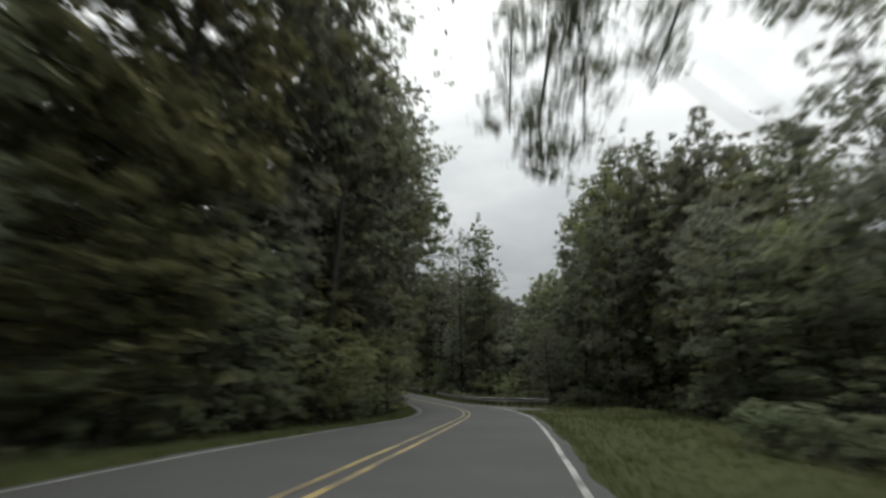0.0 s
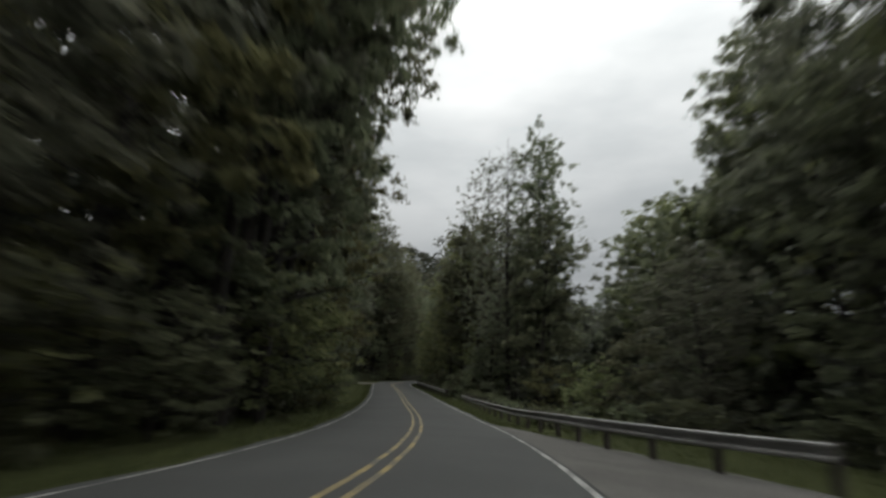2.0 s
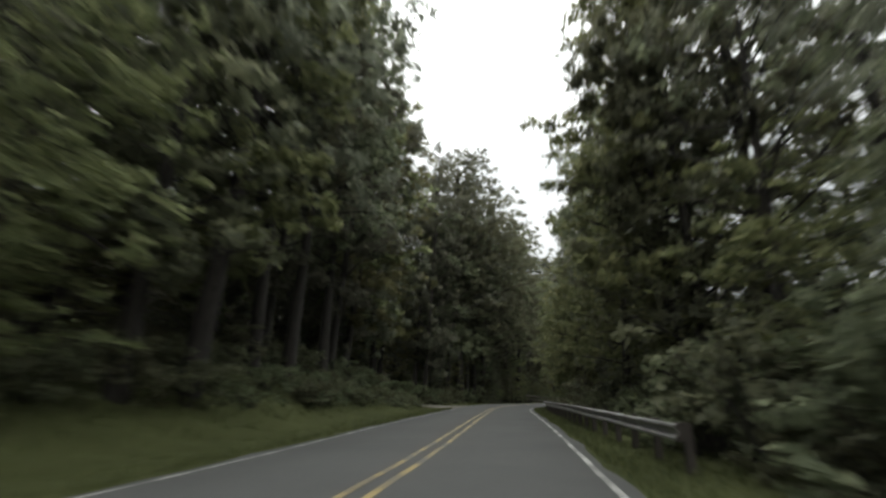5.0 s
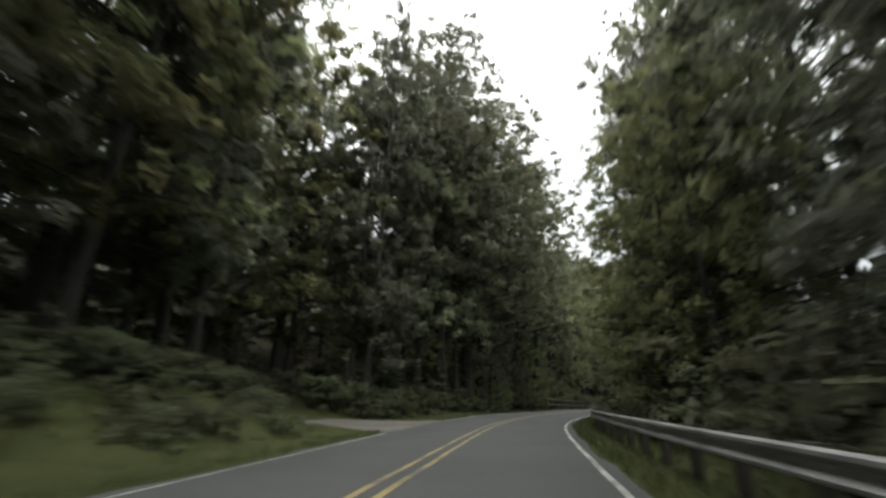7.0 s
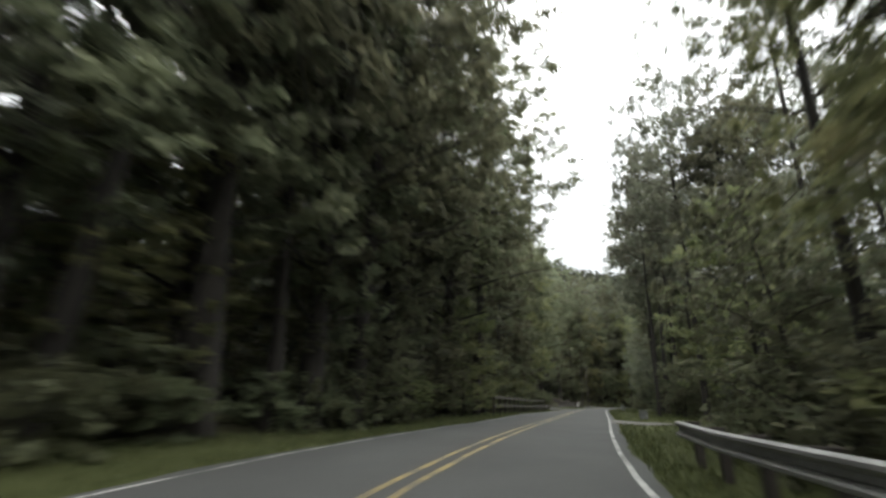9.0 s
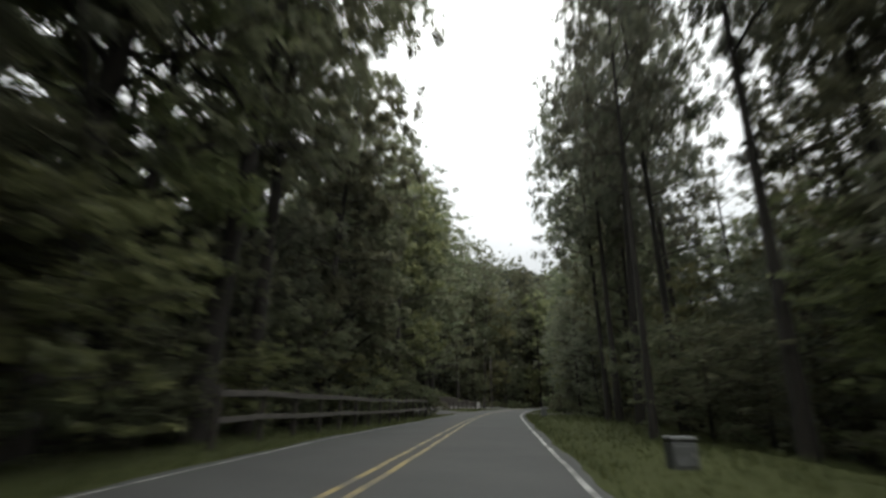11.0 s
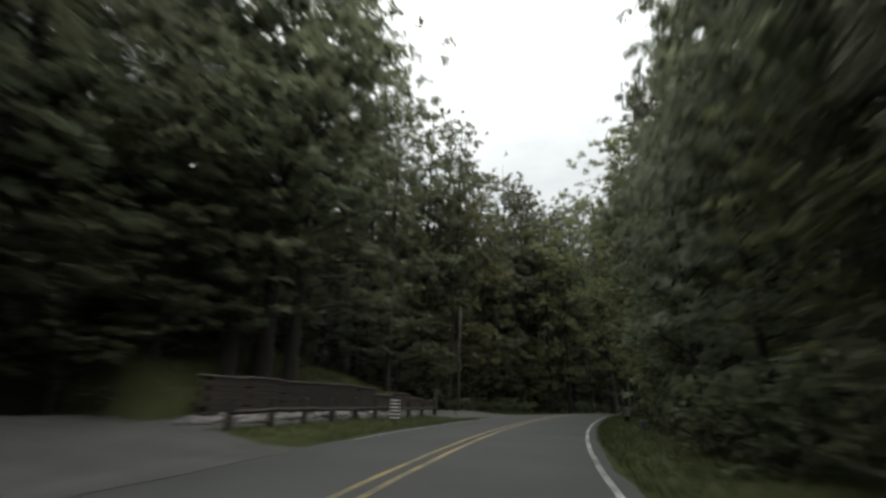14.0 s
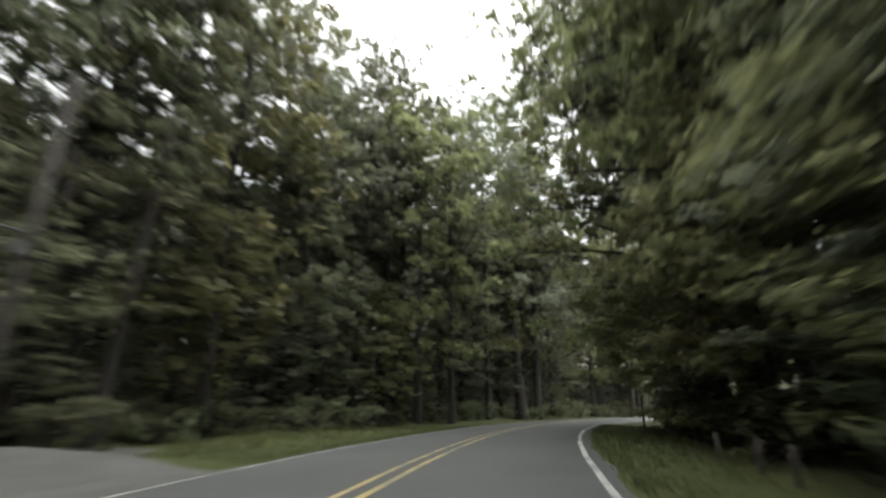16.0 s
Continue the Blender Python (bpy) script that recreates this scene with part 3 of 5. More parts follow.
def shrub_kind(name, label, leaf, seed, height, radius, leaves, size):
    rs = np.random.default_rng(seed)
    root = new(name)
    tagged(root, label, "shrub")
    verts, faces, centres = [], [], []
    for k in range(9):
        a, r = k * 2.4, radius * rs.uniform(0.35, 0.85)
        h = height * rs.uniform(0.5, 0.92)
        tip = np.array([math.cos(a) * r, math.sin(a) * r, h])
        v, fc = tube([(0, 0, -0.2), tip * (0.4, 0.4, 0.6), tip], [0.03, 0.02, 0.008], 3)
        n0 = len(verts)
        verts, faces = verts + v, faces + [tuple(i + n0 for i in q) for q in fc] + ([(0, n0, n0 + 1)] if k else [])
        centres += [tip, tip * (0.75, 0.75, 0.65), tip * (1.05, 1.05, 0.35), tip * (0.5, 0.5, 0.9)]
    centres = np.array(centres)
    c, d = clumped(centres, np.ones(len(centres)), leaves, np.full(len(centres), 0.2 * radius), 0.17, rs)
    c[:, 2] = np.abs(c[:, 2])
    part("stem", mesh_of("stem", verts, faces, BARK), root)
    part("foliage", leaf_mesh("foliage", leaves_at(c, size, rs, out=d), leaf), root)
    return root


# kinds: seed, height, crown's base, radius, leaf sprays, spray size, trunk radius, limbs
TALL = [tree_kind("poplar_tree", "tall straight poplar tree with a high narrow green crown", LEAF_DEEP, 11, 22, 7.0, 3.2, 3700, 0.29, 0.24, 30, rise=0.8),
        tree_kind("maple_tree", "tall maple tree with a broken dark green crown", LEAF_GREY, 12, 20, 5.0, 3.8, 3800, 0.29, 0.26, 30, rise=0.6),
        tree_kind("oak_tree", "tall oak tree with a broad dark green crown", LEAF_DEEP, 13, 21, 6.0, 4.4, 4200, 0.30, 0.30, 32),
        tree_kind("poplar_tree", "tall slender poplar tree with fresh green leaves", LEAF_FRESH, 14, 23, 8.0, 2.8, 3500, 0.28, 0.22, 30, rise=0.8)]
LOW = [tree_kind("maple_tree", "tall maple tree at the wood's edge, leafed far down its trunk", LEAF_DEEP, 61, 22, 2.6, 3.4, 4500, 0.265, 0.24, 44, top_heavy=0.8, clump=0.3),
       tree_kind("poplar_tree", "tall poplar tree at the wood's edge hung with grey-green vines", LEAF_GREY, 62, 23, 2.2, 3.0, 4400, 0.265, 0.22, 44, top_heavy=0.9, clump=0.3),
       tree_kind("beech_tree", "tall beech tree at the wood's edge with fresh green sprays", LEAF_FRESH, 63, 21, 3.2, 3.6, 4400, 0.265, 0.24, 42, top_heavy=0.8, clump=0.32, rise=0.35)]
LACY = [tree_kind("ash_tree", "tall ash tree with a thin see-through crown", LEAF_GREY, 66, 22, 6.5, 4.0, 2300, 0.15, 0.22, 34, clump=0.3, rise=0.75, core=1.3),
        tree_kind("walnut_tree", "tall walnut tree with open airy foliage", LEAF_DEEP, 67, 21, 5.5, 4.3, 2300, 0.15, 0.21, 32, clump=0.32, rise=0.6, core=1.3)]
EDGE = [tree_kind("maple_tree", "woodland-edge maple tree leafed almost to the ground", LEAF_DEEP, 21, 14, 1.4, 3.0, 5000, 0.175, 0.17, 36, top_heavy=0.9, clump=0.28),
        tree_kind("birch_tree", "woodland-edge birch tree with fresh green leaves down low", LEAF_FRESH, 22, 13, 1.2, 2.8, 4900, 0.17, 0.14, 36, top_heavy=0.9, clump=0.27),
        tree_kind("elm_tree", "vine-hung woodland-edge elm tree, dark grey-green", LEAF_GREY, 23, 15, 1.0, 2.6, 5000, 0.175, 0.17, 38, top_heavy=1.1, clump=0.28)]
GIANT = [tree_kind("poplar_tree", "very tall straight poplar tree with a high green crown", LEAF_DEEP, 81, 34, 10.5, 4.0, 5200, 0.24, 0.30, 40, rise=0.8),
         tree_kind("maple_tree", "very tall maple tree with a broken dark green crown", LEAF_GREY, 82, 34, 8.5, 4.75, 5700, 0.24, 0.32, 40, rise=0.6),
         tree_kind("oak_tree", "very tall oak tree with a broad dark green crown", LEAF_DEEP, 83, 34, 9.5, 5.5, 6200, 0.245, 0.35, 42),
         tree_kind("walnut_tree", "very tall walnut tree with open airy foliage", LEAF_GREY, 84, 34, 9.0, 5.4, 4400, 0.2, 0.28, 42, clump=0.34, rise=0.6, core=1.5)]
BROAD = [tree_kind("oak_tree", "broad spreading oak tree leafed low down its trunk", LEAF_FRESH, 85, 28, 3.0, 6.6, 8200, 0.25, 0.36, 62, top_heavy=0.8, clump=0.36, rise=0.4),
         tree_kind("oak_tree", "broad dark oak tree with limbs reaching over the road", LEAF_DEEP, 86, 30, 5.0, 7.0, 8200, 0.25, 0.38, 60, top_heavy=0.7, clump=0.38, rise=0.5)]
SPIRE = [tree_kind("poplar_tree", "very tall dark poplar tree with a dense tapering crown", LEAF_DEEP, 87, 34, 8.0, 3.7, 9500, 0.235, 0.3, 58, top_heavy=0.7, clump=0.33, rise=0.7)]
SMALL = [tree_kind("sapling", "young leafy sapling tree at the edge of the woods", LEAF_FRESH, 31, 6, 0.8, 1.8, 3200, 0.125, 0.07, 20, top_heavy=0.9, clump=0.24),
         tree_kind("sapling", "young dark-leaved sapling tree at the edge of the woods", LEAF_DEEP, 32, 7, 0.9, 2.0, 3400, 0.125, 0.08, 20, top_heavy=0.9, clump=0.24)]
PINE = [tree_kind("pine_tree", "tall pine tree with a bare trunk and high thin crown", LEAF_GREY, 41, 19, 8.0, 3.0, 4600, 0.18, 0.19, 22, top_heavy=0.7, lean=0.16, clump=0.36, rise=0.3)]
SHRUB = [shrub_kind("shrub", "dense green roadside shrub", LEAF_SHRUB, 51, 1.7, 1.3, 820, 0.155),
         shrub_kind("shrub", "tangled dark green roadside shrub", LEAF_DEEP, 52, 2.3, 1.5, 900, 0.16),
         shrub_kind("shrub", "low pale green roadside brush", LEAF_SHRUB, 53, 1.1, 1.2, 650, 0.135)]
NODES = np.arange(0, 321, 10)
# greatest heights of the trees, every 10 m along the road, at set offsets from its middle
LEFT_7 = [33, 33, 27, 27, 32, 33, 33, 22, 26, 30, 33, 21, 26, 30, 32, 33, 33, 33, 21, 23, 23, 23, 23, 20, 20, 19, 23, 28, 33, 33, 33, 33, 33]
LEFT_10 = [33, 33, 33, 33, 33, 33, 33, 33, 29, 33, 33, 33, 29, 33, 33, 33, 33, 33, 33, 28, 30, 29, 28, 21, 23, 26, 28, 28, 33, 33, 33, 33, 33]
RIGHT_6 = [33, 33, 6, 7, 4, 4, 9, 16, 14, 19, 15, 9, 9, 4, 6, 9, 11, 7, 8, 7, 8, 8, 8, 12, 18, 29, 33, 33, 33, 33, 33, 33, 33]
RIGHT_9 = [16, 7, 9, 13, 9, 5, 4, 16, 20, 23, 28, 22, 17, 22, 9, 11, 12, 8, 13, 14, 14, 14, 16, 19, 27, 33, 33, 33, 33, 33, 33, 33, 33]
RIGHT_14 = [17, 14, 11, 17, 22, 13, 7, 7, 26, 32, 32, 33, 33, 33, 20, 14, 12, 12, 13, 16, 20, 25, 33, 33, 33, 33, 33, 33, 33, 33, 33, 33, 33]
RIGHT_24 = [20, 20, 18, 21, 28, 31, 28, 21, 15, 16, 25, 33, 33, 33, 20, 15, 13, 13, 14, 18, 24, 30, 33, 33, 33, 33, 33, 33, 33, 33, 33, 33, 33]


def tallest(s, u):
    h = lambda row: float(np.interp(s, NODES, row))  # noqa: E731
    if u > 0:
        return float(np.interp(u, [6.5, 10, 16], [h(LEFT_7), h(LEFT_10), 31]))
    return float(np.interp(-u, [6, 9, 14, 24, 34], [h(RIGHT_6), h(RIGHT_9), h(RIGHT_14), h(RIGHT_24), h(RIGHT_24)]))


def left_edge(s):
    return float(table(s, -40, 6.2, 60, 6.2, 78, 7, 95, 10, 117, 10, 119, 14, 127, 14, 129, 8.5, 150, 7.4, 202, 7.4, 204.5, 21, 208, 22, 215, 22, 219, 20, 234, 19, 241, 15, 246, 12.5, 256, 11, 266, 9, 320, 8))


def right_edge(s):
    return float(table(s, -40, 8.5, 12, 9.2, 20, 11.5, 31, 14, 46, 11.5, 55, 6.8, 140, 6.4, 150, 9.0, 160, 12.0, 190, 12.2, 200, 8.6, 206, 7.4, 217, 6.8, 235, 7.6, 250, 7.4, 320, 6.8))


NEWEST = {}


def stand(kind, s, u, height, natural, wide=1.0, seed_turn=None):
    turn = rng.uniform(0, 6.28) if seed_turn is None else seed_turn
    k = height / natural
    w = min(k, 1.25) * wide if k > 1 else (0.35 + 0.65 * k) * wide
    q = Euler((rng.uniform(-0.04, 0.04), rng.uniform(-0.04, 0.04), turn)).to_quaternion()
    NEWEST[kind] = copy_thing(kind, Matrix.LocRotScale(on_land(s, u, -0.1), q, (w, w, k)))
    return NEWEST[kind]


for side, edge_of in ((1, left_edge), (-1, right_edge)):
    for off, gap, share in ((1.0, 5.8, "edge"), (4.8, 7.6, "mixed"), (9.5, 13.0, "tall")):
        if share == "tall" and side > 0:
            continue
        s = -5.0 + rng.uniform(0, gap)
        while s < (318 if side > 0 else 272):
            u = side * (edge_of(s) + off + rng.uniform(-1.0, 1.2))
            most = tallest(s, u) * rng.uniform(0.9, 1.02)
            thin = side < 0 and 50 < s < 85
            if thin and share == "edge":
                most = 0.0
            elif thin and 60 < s < 76:
                most = min(most, 5.0)
            if side < 0 and 152 < s < 200 and share == "edge":
                most = min(most, 9.0)
            if side < 0 and s < 16.5:
                most = 0.0
            if most >= 4.0:
                airy = rng.uniform()
                cap = {"edge": 28.0, "mixed": 31.0, "tall": 32.0}[share] * rng.uniform(0.78, 1.06)
                h = min(most, cap)
                if h < 8:
                    i = int(rng.integers(len(SMALL)))
                    stand(SMALL[i], s, u, h, (6, 7)[i])
                elif h > 12 and side < 0 and 70 < s < 91 or h > 17 and share == "edge" and side > 0 and airy < 0.1:
                    i = int(rng.integers(len(LACY)))
                    stand(LACY[i], s, u, h, (22, 21)[i])
                elif h > 17 and share == "edge":
                    i = int(rng.integers(len(LOW)))
                    stand(LOW[i], s, u, h, (22, 23, 21)[i])
                elif h < 15.5 or share == "edge":
                    i = int(rng.integers(len(EDGE)))
                    stand(EDGE[i], s, u, h, (14, 13, 15)[i])
                elif thin or airy < (0.6 if (side > 0 and s < 60) or (side < 0 and 70 < s < 91) else 0.2):
                    i = int(rng.integers(len(LACY)))
                    stand(LACY[i], s, u, h, (22, 21)[i])
                else:
                    i = int(rng.integers(len(TALL)))
                    stand(TALL[i], s, u, h, (22, 20, 21, 23)[i])
            s += gap * rng.uniform(0.75, 1.25)

s = 4.0
while s < 203:
    if not 86 < s < 130:
        i = int(rng.integers(len(EDGE)))
        stand(EDGE[i], s, left_edge(s) + rng.uniform(0.2, 1.6), rng.uniform(6.5, 12.0), (14, 13, 15)[i], 1.1)
    s += rng.uniform(5.0, 8.5)
for side, edge_of in ((1, left_edge), (-1, right_edge)):
    s = -4.0
    while s < (317 if side > 0 else 270):
        u = side * (edge_of(s) + rng.uniform(-0.5, 0.9))
        i = int(rng.integers(len(SHRUB)))
        if tallest(s, u) > 3:
            stand(SHRUB[i], s, u, (1.7, 2.3, 1.1)[i] * rng.uniform(0.7, 1.3) * (0.6 if side < 0 and 52 < s < 80 else 1.0), (1.7, 2.3, 1.1)[i], 1.1)
        s += rng.uniform(2.2, 3.8)


def far_woods():
    """Wooded hillsides behind the roadside trees."""
    protos = []
    for seed in (71, 72, 73):
        _, q = tree_parts(seed, 18, 2.0, 4.2, 320, 0.95, 0.2, 24, top_heavy=0.8, clump=0.62, core=1.5)
        protos.append(q)
    out = []
    for side, edge_of in ((1, left_edge), (-1, right_edge)):
        for off in (16, 24, 35, 50):
            s = -30.0
            while s < 318:
                d = edge_of(s) + off + rng.uniform(-3, 3)
                h = min(tallest(s, side * d), 21 if side > 0 else 18) * rng.uniform(0.75, 1.05)
                if side < 0 and 50 < s < 98:
                    h = min(h, 11)
                x, y = plan(s, side * d)
                q = protos[int(rng.integers(3))] * np.array((h / 20 + 0.15, h / 20 + 0.15, h / 18))
                a = rng.uniform(0, 6.28)
                c, e = math.cos(a), math.sin(a)
                q = q @ np.array(((c, e, 0), (-e, c, 0), (0, 0, 1)))
                out.append(q + np.array((float(x), float(y), float(land(s, side * d, x, y)))))
                s += rng.uniform(6, 8.5) * (1 if off < 45 else 1.5)
    for side, edge_of in ((1, left_edge), (-1, right_edge)):
        for off in (8.5, 13, 20, 30, 44):
            s = -10.0
            while s < 318:
                d = edge_of(s) + off + rng.uniform(-1.5, 1.5)
                x, y = plan(s, side * d)
                w = rng.uniform(0.4, 0.62)
                q = protos[int(rng.integers(3))][::2] * np.array((w, w, rng.uniform(0.18, 0.42)))
                out.append(q + np.array((float(x), float(y), float(land(s, side * d, x, y)) - 0.3)))
                s += rng.uniform(3.0, 5.0) * (0.6 if side > 0 and s > 228 else 1.0)
    me = leaf_mesh("far_woods", np.concatenate(out), LEAF_FAR_SHADED)
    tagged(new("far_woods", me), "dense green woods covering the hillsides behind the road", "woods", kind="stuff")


far_woods()


def undergrowth():
    """Brush, ferns and seedlings on the forest floor."""
    n = 5200
    s = rng.uniform(-4, 320, n)
    side = rng.choice((-1.0, 1.0), n)
    edge = np.array([left_edge(a) if b > 0 else right_edge(a) for a, b in zip(s, side)])
    u = side * (edge + rng.uniform(0, 1, n) ** 1.2 * 32)
    bank = rng.uniform(0, 1, n) < 0.008
    s = np.where(bank, rng.uniform(217, 244, n), s)
    u = np.where(bank, rng.uniform(12.9, 22, n), u)
    x, y = plan(s, u)
    z = land(s, u, x, y)
    r, h = rng.uniform(0.35, 0.95, n), np.where(bank, rng.uniform(0.1, 0.5, n), rng.uniform(0.3, 1.5, n))
    per = 20
    c = np.repeat(np.stack([x, y, z], 1), per, 0)
    m = len(c)
    c = c + rng.normal(size=(m, 3)) * np.repeat(r, per)[:, None] * (0.6, 0.6, 0) + np.column_stack([np.zeros((m, 2)), np.repeat(h, per) * rng.uniform(0, 1, m) ** 0.7])
    me = leaf_mesh("undergrowth", leaves_at(c, 0.22, rng), LEAF_SHRUB)
    tagged(new("undergrowth", me), "low green brush covering the forest floor beneath the trees", "undergrowth", kind="stuff")


undergrowth()


def far_ridge():
    """Leafy canopy of the distant ridges."""
    a, r = rng.uniform(0, 6.283, 16000), rng.uniform(250, 560, 16000)
    ahead = rng.uniform(0, 1, 16000) < 0.7
    a = np.where(ahead, rng.uniform(1.2, 2.7, 16000), a)
    x, y = -40 + r * np.cos(a), 100 + r * np.sin(a)
    s, u = nearest(x, y)
    z = np.maximum(np.minimum(land(s, u, x, y), 45), ridge(x, y))
    keep = np.abs(u) > 95
    c = np.repeat(np.column_stack([x, y, z])[keep], 4, 0)
    c = c + rng.normal(size=c.shape) * (2.6, 2.6, 2.2) + (0, 0, 6)
    me = leaf_mesh("distant_woods", leaves_at(c, 2.4, rng, flat=0.3), LEAF_FAR_SHADED)
    tagged(new("distant_woods", me), "dark green woods on the distant ridges, leaf shade in their colour", "woods", kind="stuff")


far_ridge()

# ---------------------------------------------------------------- single trees that stand out against the sky
def at_place(kind, natural, s, u, height, wide=1.0, turn=0.0):
    return stand(kind, s, u, height, natural, wide, turn)


def limb_over_road():
    """A maple beside the road whose long limb reaches out and droops over the lane."""
    rs = np.random.default_rng(91)
    root = new("maple_tree")
    tagged(root, "maple tree with a long limb drooping over the road", "tree")
    base = on_land(6.6, -11.0, -0.1)
    root.matrix_world = Matrix.Translation(base)

    def spot(s, u, h):
        x, y = plan(s, u)
        return Vector((float(x), float(y), float(surf(s, u)) + h)) - base
    verts, faces = tube([(0, 0, -0.5), (0.1, 0, 4.0), (0.25, 0.1, 8.0), (0.3, 0.2, 12.0), (0.3, 0.3, 14.5)], [0.26, 0.2, 0.16, 0.1, 0.04], 8)
    crown = []
    limbs = [[(6.6, -10.8, 6.0), (6.9, -8.6, 7.6), (7.2, -6.2, 8.5), (7.3, -4.2, 8.4), (7.3, -3.2, 7.2), (7.3, -2.9, 5.6), (7.3, -2.95, 4.5)],
             [(6.9, -8.6, 7.6), (6.6, -7.0, 7.4), (6.3, -6.2, 6.6)], [(7.2, -6.2, 8.5), (7.0, -5.2, 7.2), (6.9, -4.7, 6.0)], [(7.3, -4.2, 8.4), (7.3, -3.1, 8.2), (7.3, -2.5, 7.4), (7.3, -2.4, 5.4)], [(7.3, -3.6, 8.0), (7.2, -3.7, 6.6), (7.2, -3.6, 5.0)],
             [(6.6, -10.9, 8.5), (8.2, -9.6, 10.5), (9.5, -8.6, 11.5)], [(6.6, -10.9, 9.5), (5.0, -12.0, 11.5), (4.2, -12.8, 12.4)]]
    for n, limb in enumerate(limbs):
        pts = [spot(*q) for q in limb]
        v, f = tube(pts, np.linspace(0.09 if n == 0 else 0.045, 0.012, len(pts)), 5)
        n0 = len(verts)
        verts, faces = verts + v, faces + [tuple(i + n0 for i in q) for q in f] + [(0, n0, n0 + 1)]
        for k in range(1 if n else 3, len(pts)):
            crown += [list(pts[k - 1].lerp(pts[k], w)) for w in (0.25, 0.5, 0.75, 1.0)]
    crown += [[0.3 + rs.normal() * 1.2, 0.3 + rs.normal() * 1.2, h] for h in (9.0, 10.5, 12.0, 13.5, 14.5)]
    crown = np.array(crown)
    c, d = clumped(crown, np.ones(len(crown)), 7600, np.full(len(crown), 0.3), 0.2, rs)
    part("trunk", mesh_of("trunk", verts, faces, BARK, True), root)
    part("crown", leaf_mesh("crown", leaves_at(c, 0.1, rs, out=d), LEAF_GREY), root)


limb_over_road()
at_place(LOW[0], 22, 93.0, -8.4, 25.0, 0.85, 0.4)
at_place(EDGE[2], 15, 80.5, -8.6, 12.0, 1.1, 2.0)
at_place(GIANT[3], 34, 80.0, -10.2, 30.5, 0.8, 2.0)
at_place(SPIRE[0], 34, 78.6, -12.8, 32.5, 0.85, 1.0)
at_place(SPIRE[0], 34, 77.6, -14.2, 24.0, 0.85, 3.0)
at_place(LOW[0], 22, 77.0, -12.6, 20.5, 1.15, 5.0)
at_place(SPIRE[0], 34, 96.0, 10.0, 33.0, 1.0, 2.5)
at_place(SPIRE[0], 34, 104.0, 9.8, 32.0, 1.1, 4.5)
at_place(LACY[0], 22, 88.0, -13.4, 33.0, 0.8, 4.0)
at_place(LOW[0], 22, 69.5, -21.5, 21.5, 1.1, 1.0)
at_place(SPIRE[0], 34, 57.2, -22.2, 34.0, 1.1, 2.0)
at_place(LOW[0], 22, 62.5, -19.4, 20.0, 1.1, 3.0)
at_place(LOW[1], 23, 98.0, -29.0, 22.0, 0.9, 1.0)
at_place(LOW[0], 22, 106.0, -40.2, 34.0, 0.95, 1.0)
for s, u, h, k in ((224.0, 12.6, 29.0, 1), (213.5, 20.5, 30.0, 1), (203.0, 11.2, 31.0, 1), (207.5, 22.5, 30.0, 1), (252.0, -8.0, 29.0, 0), (259.0, -8.2, 30.0, 0), (266.0, -9.0, 30.0, 0), (144.0, 7.6, 33.0, 1), (153.0, 8.8, 34.0, 1), (163.0, 8.0, 34.0, 1)):
    at_place(BROAD[k], (28, 30)[k], s, u, h, 1.08, s)
at_place(SPIRE[0], 34, 222.3, 13.0, 33.0, 1.65, 1.0)
at_place(LOW[0], 22, 220.5, 13.4, 17.0, 1.5, 1.0)
at_place(SPIRE[0], 34, 213.0, -10.4, 32.0, 1.15, 1.0)
for s, u, h in ((228.5, -8.3, 8.5), (233.0, -8.4, 9.5), (239.0, -8.4, 9.0), (245.0, -8.4, 10.0), (251.0, -8.2, 9.0)):
    at_place(EDGE[1], 13, s, u, h, 1.2, s)
for s, u, h in ((268.0, 15.8, 35.0), (276.0, 13.2, 35.0), (283.5, 10.8, 36.0), (171.5, -15.0, 25.0), (165.5, -13.6, 26.0)):
    at_place(SPIRE[0], 34, s, u, h, 0.9, s)
at_place(LACY[1], 21, 237.5, 13.8, 30.0, 0.75, 1.0)
# leafy thicket under the tall trees: station, offset, height
LOT_THICKET = [(206.5, 16.5, 9.0), (209.0, 20.5, 10.0), (212.5, 20.8, 11.0), (215.6, 17.0, 9.0), (218.2, 15.4, 8.0), (221.5, 20.5, 9.5), (225.0, 19.0, 9.0), (229.0, 18.5, 9.0), (233.0, 17.5, 9.0),
               (236.5, 16.0, 8.0), (240.0, 14.5, 8.5), (243.0, 13.4, 7.0), (246.5, 14.5, 13.0), (250.0, 14.0, 9.0), (254.0, 13.5, 8.0), (258.0, 12.5, 9.0), (262.5, 11.5, 9.0), (267.0, 11.0, 9.5),
               (272.0, 10.5, 9.0), (278.0, 10.0, 9.0), (285.0, 9.6, 9.0)]
BANK_THICKET = [(88.0, 13.5, 7.0), (94.0, 14.5, 8.0), (100.5, 15.0, 7.5), (107.0, 14.8, 8.0), (113.5, 14.5, 8.0), (119.0, 18.5, 8.0), (124.5, 18.0, 9.0), (130.0, 13.0, 8.5), (136.0, 11.5, 8.0),
                (142.5, 11.5, 8.5)]
FIRST_THICKET = [(22.0, -14.5, 9.0), (25.5, -16.0, 11.0), (29.5, -17.0, 12.0), (33.5, -17.5, 12.0), (37.5, -16.5, 11.0), (37.0, -21.0, 13.0), (18.0, -14.0, 9.0)]
